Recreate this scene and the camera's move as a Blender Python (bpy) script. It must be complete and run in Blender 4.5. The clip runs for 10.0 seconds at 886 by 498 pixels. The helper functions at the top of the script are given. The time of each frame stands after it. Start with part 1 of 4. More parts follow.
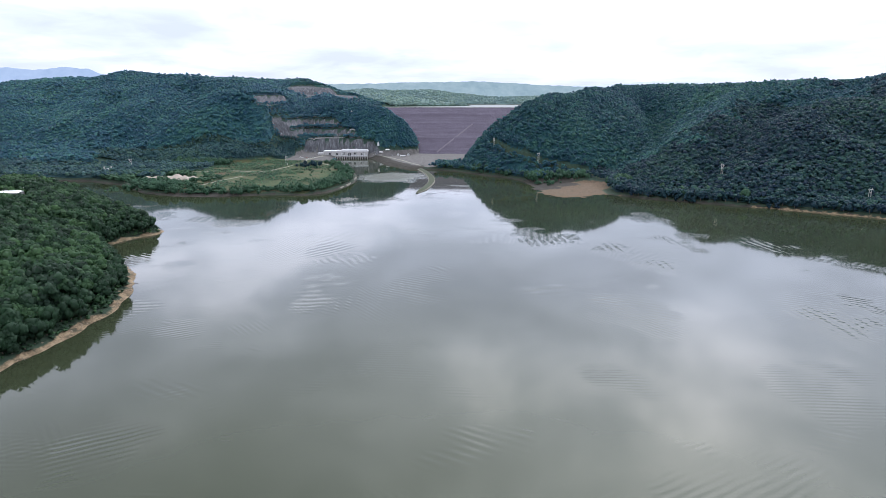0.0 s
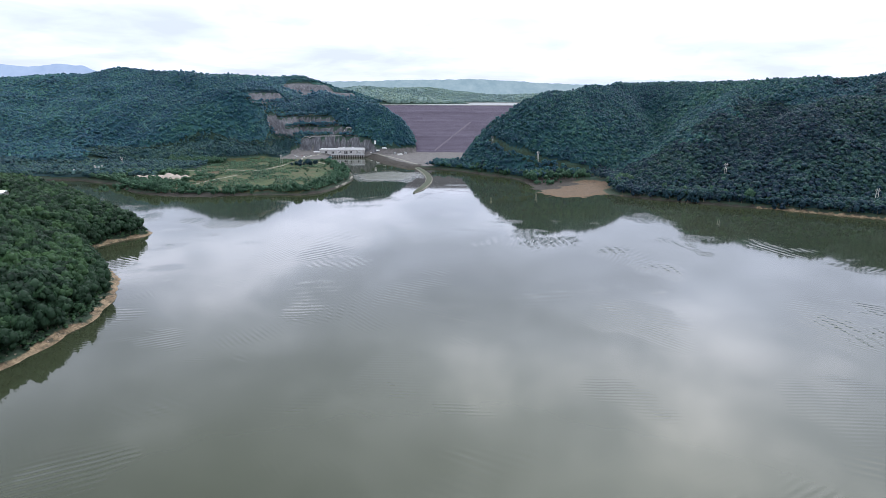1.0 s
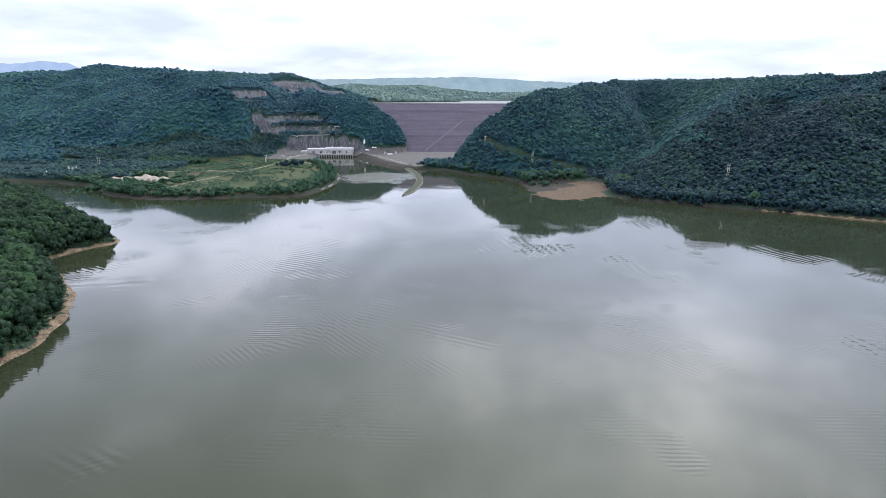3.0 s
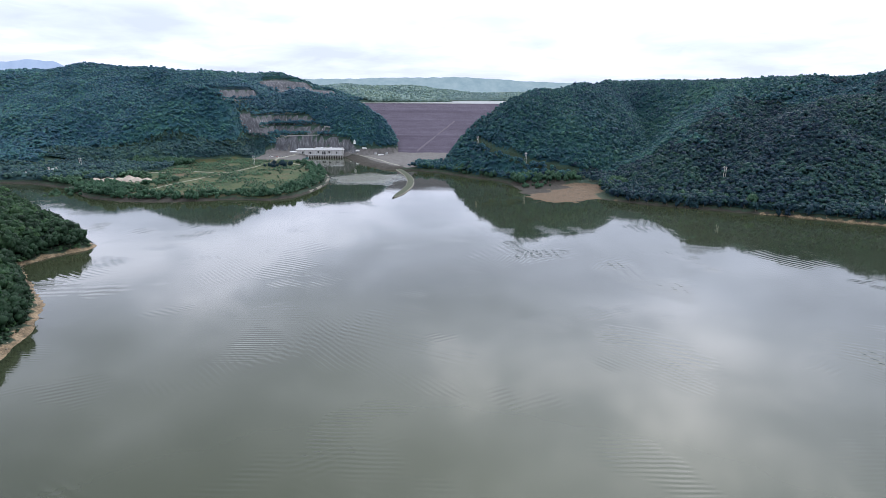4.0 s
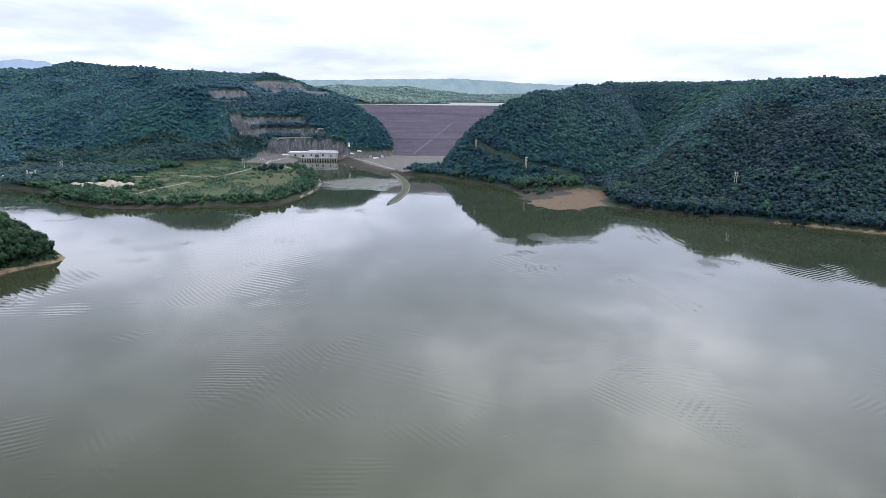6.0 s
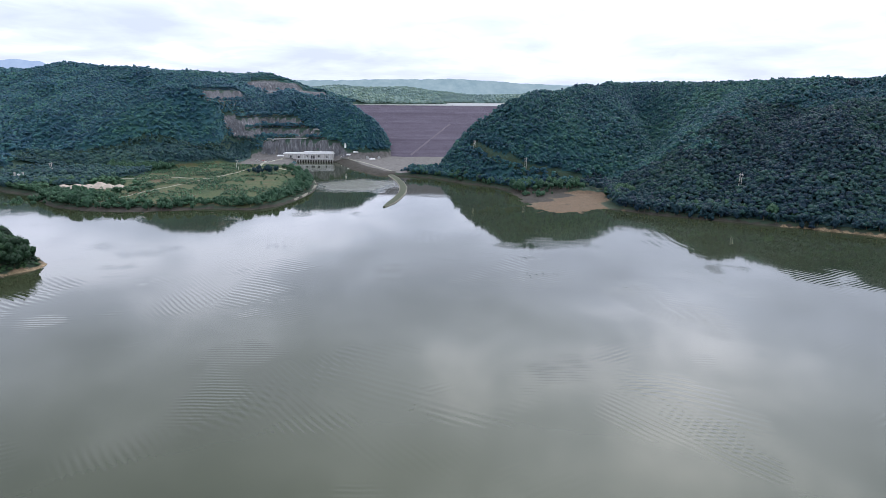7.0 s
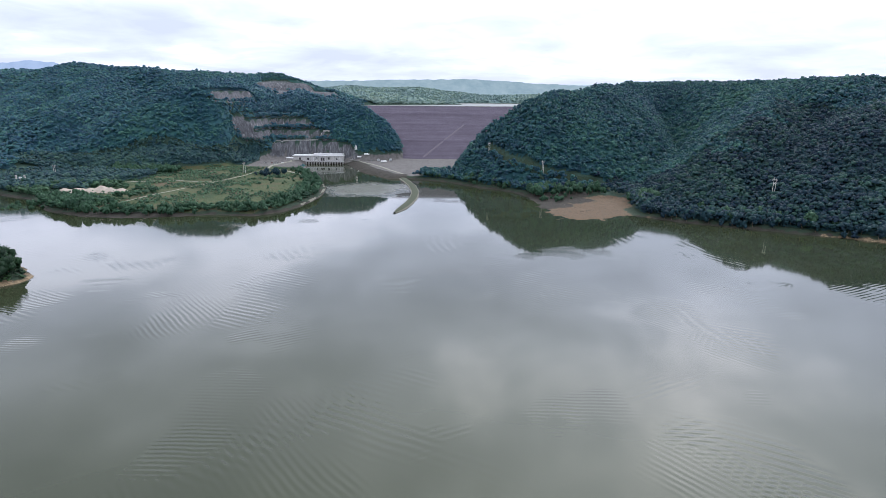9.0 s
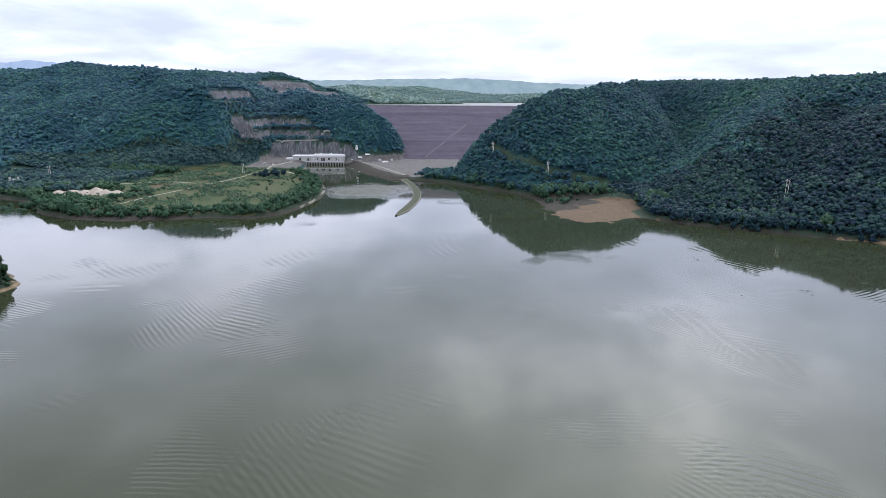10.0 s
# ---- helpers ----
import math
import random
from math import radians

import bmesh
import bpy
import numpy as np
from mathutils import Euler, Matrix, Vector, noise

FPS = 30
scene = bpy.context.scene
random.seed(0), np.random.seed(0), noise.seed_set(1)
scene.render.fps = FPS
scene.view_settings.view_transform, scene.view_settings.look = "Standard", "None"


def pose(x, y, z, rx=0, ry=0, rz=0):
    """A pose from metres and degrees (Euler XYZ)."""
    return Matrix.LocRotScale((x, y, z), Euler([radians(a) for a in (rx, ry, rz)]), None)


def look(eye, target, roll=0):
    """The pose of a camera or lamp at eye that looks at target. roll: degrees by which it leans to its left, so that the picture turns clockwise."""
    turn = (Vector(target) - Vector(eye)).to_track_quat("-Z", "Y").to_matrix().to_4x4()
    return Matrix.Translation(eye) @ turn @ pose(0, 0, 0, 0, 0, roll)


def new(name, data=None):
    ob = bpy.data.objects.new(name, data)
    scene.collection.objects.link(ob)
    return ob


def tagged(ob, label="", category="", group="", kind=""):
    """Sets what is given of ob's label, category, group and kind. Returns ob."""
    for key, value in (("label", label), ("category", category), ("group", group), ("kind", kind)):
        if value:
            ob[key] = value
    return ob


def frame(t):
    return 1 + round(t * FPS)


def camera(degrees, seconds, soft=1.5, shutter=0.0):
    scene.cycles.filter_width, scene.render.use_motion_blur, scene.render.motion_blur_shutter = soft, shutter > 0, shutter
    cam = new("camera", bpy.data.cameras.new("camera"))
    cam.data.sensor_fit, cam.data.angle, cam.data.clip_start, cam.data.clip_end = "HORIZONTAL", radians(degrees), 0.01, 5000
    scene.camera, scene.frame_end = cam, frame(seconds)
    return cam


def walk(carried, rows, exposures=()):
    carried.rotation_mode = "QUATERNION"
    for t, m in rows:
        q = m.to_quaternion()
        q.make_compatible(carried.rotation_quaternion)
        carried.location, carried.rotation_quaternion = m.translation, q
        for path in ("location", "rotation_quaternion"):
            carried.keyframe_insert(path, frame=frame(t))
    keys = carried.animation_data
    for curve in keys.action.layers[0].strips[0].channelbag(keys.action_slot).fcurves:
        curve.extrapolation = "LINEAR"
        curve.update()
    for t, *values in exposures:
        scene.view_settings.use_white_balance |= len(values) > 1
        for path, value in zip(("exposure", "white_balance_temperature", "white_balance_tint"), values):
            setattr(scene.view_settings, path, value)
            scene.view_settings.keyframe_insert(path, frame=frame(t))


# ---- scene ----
cam = camera(76.0, 10.0, soft=0.85)
PATH = [
    (0, (-3.382, -27.648, 148.911), (-3.395, -25.717, 148.392), 0.1),
    (0.5, (-3.47, -17.862, 148.846), (-3.478, -15.931, 148.324), 0.1),
    (1, (-3.328, -7.837, 148.695), (-3.333, -5.908, 148.169), 0.2),
    (1.5, (-2.971, 2.446, 148.519), (-2.984, 4.375, 147.99), 0.1),
    (2, (-2.278, 12.838, 148.318), (-2.271, 14.767, 147.788), 0.2),
    (2.5, (-1.413, 23.247, 148.075), (-1.403, 25.175, 147.543), 0.2),
    (4, (0.925, 54.721, 146.982), (0.972, 56.649, 146.451), 0.4),
    (4.5, (1.281, 65.313, 146.829), (1.332, 67.241, 146.299), 0.5),
    (5, (1.488, 75.926, 146.761), (1.539, 77.854, 146.234), 0.6),
    (5.5, (1.808, 86.239, 146.67), (1.862, 88.168, 146.144), 0.6),
    (7, (2.666, 116.536, 145.899), (2.731, 118.465, 145.375), 0.6),
    (7.5, (2.975, 126.415, 145.756), (3.044, 128.344, 145.233), 0.6),
    (8, (3.27, 136.574, 145.617), (3.341, 138.504, 145.095), 0.6),
    (8.5, (3.272, 146.775, 145.512), (3.347, 148.704, 144.99), 0.6),
    (9, (2.806, 157.008, 145.393), (2.827, 158.939, 144.87), 0.5),
    (9.5, (1.978, 167.223, 145.265), (2.005, 169.153, 144.741), 0.5),
    (10, (0.991, 177.408, 145.188), (1.007, 179.338, 144.663), 0.4),
]
walk(cam, [(t, look(eye, aim, lean)) for t, eye, aim, lean in PATH], exposures=[(0.0, 0.17, 5850, 19), (5.0, 0.12, 5850, 19), (10.0, 0.07, 5850, 19)])

# ---------------------------------------------------------------- sky and sun
SUN_UP, SUN_TURN = 48.0, -22.0  # degrees above the horizon; to the left of up-valley
world = bpy.data.worlds.new("cloudy_sky")
scene.world = world
world.use_nodes = True
wn, wl = world.node_tree.nodes, world.node_tree.links
wn.clear()


def wnode(kind, **values):
    n = wn.new(kind)
    for key, value in values.items():
        n.inputs[key].default_value = value
    return n


def wmath(op, a, b=None, clamp=False):
    n = wn.new("ShaderNodeMath")
    n.operation, n.use_clamp = op, clamp
    for i, v in enumerate((a, b)):
        if v is None:
            continue
        if isinstance(v, (int, float)):
            n.inputs[i].default_value = v
        else:
            wl.new(v, n.inputs[i])
    return n.outputs[0]


def wramp(value, stops):
    n = wn.new("ShaderNodeValToRGB")
    while len(n.color_ramp.elements) < len(stops):
        n.color_ramp.elements.new(0.5)
    for e, (at, c) in zip(n.color_ramp.elements, stops):
        e.position, e.color = at, (*c, 1)
    wl.new(value, n.inputs[0])
    return n.outputs[0]


coord = wn.new("ShaderNodeTexCoord")
split = wn.new("ShaderNodeSeparateXYZ")
wl.new(coord.outputs["Generated"], split.inputs[0])
up = wmath("MAXIMUM", split.outputs[2], 0.0)
deck = wmath("ADD", up, 0.16)
flat = wn.new("ShaderNodeCombineXYZ")
wl.new(wmath("ADD", wmath("DIVIDE", split.outputs[0], deck), 38.49), flat.inputs[0])
wl.new(wmath("ADD", wmath("DIVIDE", split.outputs[1], deck), -12.216), flat.inputs[1])
flat.inputs[2].default_value = 15.289
big = wnode("ShaderNodeTexNoise", Scale=0.85, Detail=4.0, Roughness=0.5, Distortion=0.3)
fine = wnode("ShaderNodeTexNoise", Scale=2.6, Detail=7.0, Roughness=0.55, Distortion=0.5)
for n in (big, fine):
    wl.new(flat.outputs[0], n.inputs["Vector"])
mixed = wmath("ADD", wmath("MULTIPLY", big.outputs[0], 0.69), wmath("MULTIPLY", fine.outputs[0], 0.31))
cloud = wramp(mixed, [(0.37, (0.58, 0.605, 0.645)), (0.45, (0.78, 0.81, 0.85)), (0.52, (1.02, 1.055, 1.095)), (0.62, (1.75, 1.73, 1.70))])
calm = wn.new("ShaderNodeMix")
calm.data_type = "RGBA"
calm.inputs[6].default_value = (0.96, 1.0, 1.05, 1)
wl.new(wmath("ADD", wmath("MULTIPLY", up, 1.2), 0.42, True), calm.inputs[0])
wl.new(cloud, calm.inputs[7])
level = wramp(up, [(0.0, (0.99, 1.03, 1.10)), (0.11, (1.12, 1.17, 1.26)), (0.20, (1.62, 1.67, 1.75)), (0.32, (1.95, 2.0, 2.06)), (0.62, (3.02, 2.99, 2.56)), (1.0, (2.3, 2.35, 2.35))])
# the veiled sun brightens the cloud round it
toward = wn.new("ShaderNodeVectorMath")
toward.operation = "DOT_PRODUCT"
wl.new(coord.outputs["Generated"], toward.inputs[0])
toward.inputs[1].default_value = (-math.sin(radians(SUN_TURN)) * math.cos(radians(SUN_UP)), math.cos(radians(SUN_TURN)) * math.cos(radians(SUN_UP)), math.sin(radians(SUN_UP)))
glow = wmath("ADD", wmath("MULTIPLY", wmath("POWER", wmath("MAXIMUM", toward.outputs["Value"], 0.0), 7.0), 0.8), 0.88)
both = wn.new("ShaderNodeMix")
both.data_type, both.blend_type = "RGBA", "MULTIPLY"
both.inputs[0].default_value = 1.0
wl.new(calm.outputs[2], both.inputs[6])
wl.new(level, both.inputs[7])
sky = wn.new("ShaderNodeTexSky")
sky.sky_type, sky.sun_disc = "NISHITA", False
sky.sun_elevation, sky.sun_rotation = radians(SUN_UP), radians(-SUN_TURN)
clear = wnode("ShaderNodeBackground", Strength=0.08)
wl.new(sky.outputs[0], clear.inputs[0])
veil = wnode("ShaderNodeBackground", Strength=1.0)
wl.new(both.outputs[2], veil.inputs[0])
wl.new(glow, veil.inputs[1])
cover = wn.new("ShaderNodeMixShader")
cover.inputs[0].default_value = 0.94
wl.new(clear.outputs[0], cover.inputs[1])
wl.new(veil.outputs[0], cover.inputs[2])
wout = wn.new("ShaderNodeOutputWorld")
wl.new(cover.outputs[0], wout.inputs[0])

sun = new("sun", bpy.data.lights.new("sun", "SUN"))
sun.data.energy, sun.data.angle, sun.data.color = 0.9, radians(12), (1.0, 0.96, 0.9)
turn, rise = radians(SUN_TURN), radians(SUN_UP)
sun.matrix_world = look((-math.sin(turn) * math.cos(rise) * 900, math.cos(turn) * math.cos(rise) * 900, math.sin(rise) * 900), (0, 0, 0))
# ---------------------------------------------------------------- materials
def material(name, rough=0.8, metal=0.0, gloss=0.3):
    m = bpy.data.materials.new(name)
    m.use_nodes = True
    b = m.node_tree.nodes["Principled BSDF"]
    b.inputs["Roughness"].default_value, b.inputs["Metallic"].default_value = rough, metal
    b.inputs["Specular IOR Level"].default_value = gloss
    return m, m.node_tree.nodes, m.node_tree.links, b


def where(nodes, links, scale=(1, 1, 1), kind="Object", turn=0.0):
    c, mp = nodes.new("ShaderNodeTexCoord"), nodes.new("ShaderNodeMapping")
    mp.inputs["Scale"].default_value = scale
    mp.inputs["Rotation"].default_value = (0, 0, radians(turn))
    links.new(c.outputs[kind], mp.inputs[0])
    return mp.outputs[0]


def noisy(nodes, links, at, scale, detail=4.0, rough=0.6, warp=0.0):
    n = nodes.new("ShaderNodeTexNoise")
    for key, value in (("Scale", scale), ("Detail", detail), ("Roughness", rough), ("Distortion", warp)):
        n.inputs[key].default_value = value
    links.new(at, n.inputs["Vector"])
    return n.outputs[0]


def ramp(nodes, links, value, stops):
    n = nodes.new("ShaderNodeValToRGB")
    while len(n.color_ramp.elements) < len(stops):
        n.color_ramp.elements.new(0.5)
    for e, (at, c) in zip(n.color_ramp.elements, stops):
        e.position, e.color = at, (*(c if isinstance(c, tuple) else (c, c, c)), 1)
    links.new(value, n.inputs[0])
    return n.outputs[0]


def math_node(nodes, links, op, a, b=None, clamp=False):
    n = nodes.new("ShaderNodeMath")
    n.operation, n.use_clamp = op, clamp
    for i, v in enumerate((a, b)):
        if v is None:
            continue
        if isinstance(v, (int, float)):
            n.inputs[i].default_value = v
        else:
            links.new(v, n.inputs[i])
    return n.outputs[0]


def blend(nodes, links, factor, a, b, mode="MIX"):
    n = nodes.new("ShaderNodeMix")
    n.data_type, n.blend_type = "RGBA", mode
    for i, v in ((0, factor), (6, a), (7, b)):
        if isinstance(v, (int, float)):
            n.inputs[i].default_value = v
        elif isinstance(v, tuple):
            n.inputs[i].default_value = (*v, 1)
        else:
            links.new(v, n.inputs[i])
    return n.outputs[2]


def relief(nodes, links, b, height, metres, strength=1.0):
    n = nodes.new("ShaderNodeBump")
    n.inputs["Distance"].default_value, n.inputs["Strength"].default_value = metres, strength
    links.new(height, n.inputs["Height"])
    links.new(n.outputs[0], b.inputs["Normal"])
    return n


def attribute(nodes, name):
    n = nodes.new("ShaderNodeAttribute")
    n.attribute_name = name
    return n.outputs["Fac"]


def plain(name, stops, scale=1.0, rough=0.8, metal=0.0, gloss=0.3, bump=0.0, stretch=(1, 1, 1), piece=0.0):
    """A surface whose colour wanders between the stops at two scales."""
    m, n, l, b = material(name, rough, metal, gloss)
    at = where(n, l, stretch)
    low, high = noisy(n, l, at, scale, 5), noisy(n, l, at, scale * 9, 3)
    v = math_node(n, l, "ADD", math_node(n, l, "MULTIPLY", low, 0.65), math_node(n, l, "MULTIPLY", high, 0.35))
    c = ramp(n, l, v, stops)
    if piece:
        info = n.new("ShaderNodeObjectInfo")
        k = math_node(n, l, "ADD", math_node(n, l, "MULTIPLY", info.outputs["Random"], piece), 1 - piece / 2)
        grey = n.new("ShaderNodeCombineColor")
        for i in range(3):
            l.new(k, grey.inputs[i])
        c = blend(n, l, 1.0, c, grey.outputs[0], "MULTIPLY")
    l.new(c, b.inputs["Base Color"])
    if bump:
        relief(n, l, b, v, bump)
    return m


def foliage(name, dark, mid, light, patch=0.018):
    """Leaves: each clump and stand has its own green; patches also imitate slope light."""
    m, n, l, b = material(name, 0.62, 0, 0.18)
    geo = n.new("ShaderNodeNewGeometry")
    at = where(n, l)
    # broad lighter and darker areas, in place of lit and shaded slopes
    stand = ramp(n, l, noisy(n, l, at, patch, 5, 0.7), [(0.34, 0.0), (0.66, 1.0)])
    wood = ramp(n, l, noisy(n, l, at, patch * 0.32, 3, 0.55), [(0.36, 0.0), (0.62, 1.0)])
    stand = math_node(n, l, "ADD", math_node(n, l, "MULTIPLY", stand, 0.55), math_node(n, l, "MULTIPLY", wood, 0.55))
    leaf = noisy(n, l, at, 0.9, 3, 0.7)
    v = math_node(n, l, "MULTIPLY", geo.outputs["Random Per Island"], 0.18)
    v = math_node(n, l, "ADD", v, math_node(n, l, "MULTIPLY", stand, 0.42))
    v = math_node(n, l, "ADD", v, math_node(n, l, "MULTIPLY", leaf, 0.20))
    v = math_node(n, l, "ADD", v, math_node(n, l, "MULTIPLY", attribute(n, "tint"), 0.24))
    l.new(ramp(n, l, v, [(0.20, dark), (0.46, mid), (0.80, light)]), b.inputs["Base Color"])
    relief(n, l, b, leaf, 0.5, 0.8)
    # light that comes through the leaves
    thin, both_ways, end = n.new("ShaderNodeBsdfTranslucent"), n.new("ShaderNodeMixShader"), n["Material Output"]
    l.new(b.inputs["Base Color"].links[0].from_socket, thin.inputs[0])
    both_ways.inputs[0].default_value = 0.42
    l.new(b.outputs[0], both_ways.inputs[1])
    l.new(thin.outputs[0], both_ways.inputs[2])
    l.new(both_ways.outputs[0], end.inputs[0])
    return m


LEAF_NEAR = foliage("broadleaf_foliage", (0.009, 0.024, 0.013), (0.020, 0.050, 0.023), (0.048, 0.100, 0.037), 0.03)
# hill leaves: haze blue painted in, strongest in the dark tones
LEAF_HILL = foliage("hazed_hill_foliage", (0.0080, 0.023, 0.042), (0.0120, 0.039, 0.049), (0.026, 0.070, 0.053))
# paler, bluer leaves that imitate haze over the upper slopes
LEAF_DOME = foliage("hazed_upper_foliage", (0.0135, 0.046, 0.071), (0.020, 0.071, 0.083), (0.042, 0.118, 0.088), 0.012)
# western leaves: air haze painted in as added blue
LEAF_WEST = foliage("hazed_west_foliage", (0.020, 0.063, 0.102), (0.028, 0.092, 0.115), (0.052, 0.142, 0.114), 0.009)
LEAF_FOOT = foliage("young_mixed_foliage", (0.016, 0.046, 0.060), (0.027, 0.070, 0.074), (0.054, 0.110, 0.080), 0.012)
# far leaves: air haze painted in as a pale, washed-out green
LEAF_FAR = foliage("hazed_far_foliage", (0.13, 0.205, 0.21), (0.155, 0.237, 0.215), (0.205, 0.29, 0.22), 0.005)
LEAF_SHRUB = foliage("willow_foliage", (0.022, 0.056, 0.034), (0.040, 0.092, 0.052), (0.078, 0.15, 0.082), 0.04)
BARK = plain("grey_bark", [(0.3, (0.07, 0.055, 0.04)), (0.7, (0.17, 0.14, 0.11))], 2.0, 0.9, bump=0.05, stretch=(1, 1, 0.2))
CONCRETE = plain("weathered_concrete", [(0.3, (0.19, 0.185, 0.18)), (0.7, (0.31, 0.305, 0.295))], 0.25, 0.85, bump=0.02)
PANEL = plain("pale_wall_panel", [(0.3, (0.30, 0.295, 0.29)), (0.7, (0.42, 0.415, 0.41))], 0.3, 0.7)
ROOFING = plain("light_grey_roofing", [(0.3, (0.38, 0.38, 0.39)), (0.7, (0.50, 0.50, 0.51))], 0.2, 0.7)
DARK_OPENING = plain("dark_recess", [(0.3, (0.02, 0.02, 0.022)), (0.7, (0.045, 0.045, 0.05))], 0.5, 0.5)
WHITE_PAINT = plain("white_paint", [(0.3, (0.70, 0.70, 0.70)), (0.7, (0.82, 0.82, 0.81))], 0.6, 0.45, gloss=0.5)
STEEL = plain("galvanised_steel", [(0.3, (0.40, 0.41, 0.42)), (0.7, (0.56, 0.57, 0.58))], 1.5, 0.4, 0.8)
TIMBER = plain("weathered_timber", [(0.3, (0.34, 0.33, 0.31)), (0.7, (0.54, 0.53, 0.50))], 1.2, 0.85, stretch=(1, 1, 0.15))
DRIFTWOOD = plain("grey_driftwood", [(0.3, (0.055, 0.046, 0.038)), (0.7, (0.14, 0.12, 0.10))], 1.4, 0.9, bump=0.03)
STONE = plain("bank_stone", [(0.3, (0.10, 0.08, 0.06)), (0.7, (0.21, 0.17, 0.13))], 0.8, 0.9, bump=0.08, piece=0.5)
DYKE_STONE = plain("grey_dyke_stone", [(0.3, (0.070, 0.068, 0.054)), (0.7, (0.15, 0.142, 0.118))], 0.9, 0.9, bump=0.08)
SAND_HEAP = plain("pale_sand", [(0.3, (0.17, 0.145, 0.12)), (0.7, (0.30, 0.26, 0.22))], 0.12, 0.95, bump=0.2)
TRACK = plain("pale_gravel_track", [(0.3, (0.12, 0.12, 0.095)), (0.7, (0.20, 0.195, 0.16))], 0.3, 0.95)
GRASS_BANK = plain("mown_grass", [(0.3, (0.015, 0.023, 0.010)), (0.7, (0.032, 0.037, 0.018))], 0.18, 0.9, bump=0.1)
RUBBER = plain("black_rubber", [(0.3, (0.015, 0.015, 0.015)), (0.7, (0.03, 0.03, 0.03))], 2.0, 0.8)
WINDOW_GLASS = material("dark_glass", 0.08, 0, 0.5)[0]
WINDOW_GLASS.node_tree.nodes["Principled BSDF"].inputs["Base Color"].default_value = (0.02, 0.025, 0.03, 1)


def car_paint(name, colour):
    m, n, l, b = material(name, 0.3, 0, 0.5)
    v = noisy(n, l, where(n, l), 1.5, 3)
    l.new(ramp(n, l, v, [(0.3, tuple(0.85 * c for c in colour)), (0.7, colour)]), b.inputs["Base Color"])
    return m


WHITE_CAR, GREY_CAR, RED_CAR = car_paint("white_lacquer", (0.75, 0.75, 0.75)), car_paint("grey_lacquer", (0.16, 0.17, 0.18)), car_paint("red_lacquer", (0.28, 0.05, 0.04))


def riprap():
    """Dumped rock of the dam's face: blocks, tiers and washed streaks."""
    m, n, l, b = material("purple_brown_riprap", 0.92, 0, 0.2)
    at, tiers = where(n, l), where(n, l, (0.004, 0.02, 0.13))
    cell = n.new("ShaderNodeTexVoronoi")
    cell.inputs["Scale"].default_value = 0.55
    l.new(at, cell.inputs["Vector"])
    v = math_node(n, l, "ADD", math_node(n, l, "MULTIPLY", noisy(n, l, tiers, 1.6, 6, 0.65), 0.55), math_node(n, l, "MULTIPLY", noisy(n, l, at, 0.035, 6, 0.65), 0.30))
    v = math_node(n, l, "ADD", v, math_node(n, l, "MULTIPLY", cell.outputs["Distance"], 0.16))
    l.new(ramp(n, l, v, [(0.36, (0.040, 0.034, 0.048)), (0.5, (0.053, 0.045, 0.064)), (0.66, (0.070, 0.060, 0.082))]), b.inputs["Base Color"])
    relief(n, l, b, cell.outputs["Distance"], 0.7)
    return m


def ground_cover():
    """Forest floor, pasture, clay banks, gravel and cut rock, each where the land has it."""
    m, n, l, b = material("ground_cover", 0.95, 0, 0.15)
    at = where(n, l)
    a, c, e = noisy(n, l, at, 0.02, 6, 0.65), noisy(n, l, at, 0.12, 5, 0.65), noisy(n, l, at, 0.7, 4, 0.7)
    two = math_node(n, l, "ADD", math_node(n, l, "MULTIPLY", c, 0.6), math_node(n, l, "MULTIPLY", e, 0.4))
    big = math_node(n, l, "ADD", math_node(n, l, "MULTIPLY", a, 0.6), math_node(n, l, "MULTIPLY", two, 0.4))
    colour = ramp(n, l, two, [(0.35, (0.017, 0.035, 0.026)), (0.65, (0.030, 0.054, 0.040))])
    streaks = noisy(n, l, where(n, l, (0.22, 0.22, 0.035)), 1.0, 6, 0.7, 0.5)

    def edge(name):
        k = math_node(n, l, "ADD", attribute(n, name), math_node(n, l, "MULTIPLY", math_node(n, l, "SUBTRACT", c, 0.5), 0.9))
        return ramp(n, l, k, [(0.40, 0.0), (0.60, 1.0)])

    layers = (("grass", ramp(n, l, big, [(0.36, (0.014, 0.028, 0.012)), (0.45, (0.026, 0.042, 0.017)), (0.52, (0.042, 0.051, 0.022)), (0.58, (0.052, 0.046, 0.026)), (0.66, (0.078, 0.056, 0.036))])),
              ("gravel", ramp(n, l, two, [(0.35, (0.050, 0.047, 0.046)), (0.65, (0.112, 0.107, 0.105))])),
              ("rock", ramp(n, l, streaks, [(0.34, (0.036, 0.037, 0.041)), (0.50, (0.064, 0.066, 0.074)), (0.61, (0.108, 0.110, 0.118)), (0.72, (0.26, 0.258, 0.255))])),
              ("clay", ramp(n, l, two, [(0.40, (0.035, 0.034, 0.022)), (0.5, (0.110, 0.080, 0.050)), (0.60, (0.20, 0.152, 0.098))])),
              ("sandbar", ramp(n, l, two, [(0.38, (0.030, 0.029, 0.020)), (0.45, (0.068, 0.049, 0.033)), (0.49, (0.104, 0.068, 0.042)), (0.52, (0.046, 0.037, 0.026)), (0.58, (0.108, 0.077, 0.051)), (0.68, (0.050, 0.050, 0.034))])))
    layers = (("verge", ramp(n, l, two, [(0.35, (0.013, 0.026, 0.017)), (0.65, (0.026, 0.038, 0.024))])), ("mud", ramp(n, l, two, [(0.35, (0.014, 0.014, 0.012)), (0.65, (0.036, 0.032, 0.027))]))) + layers
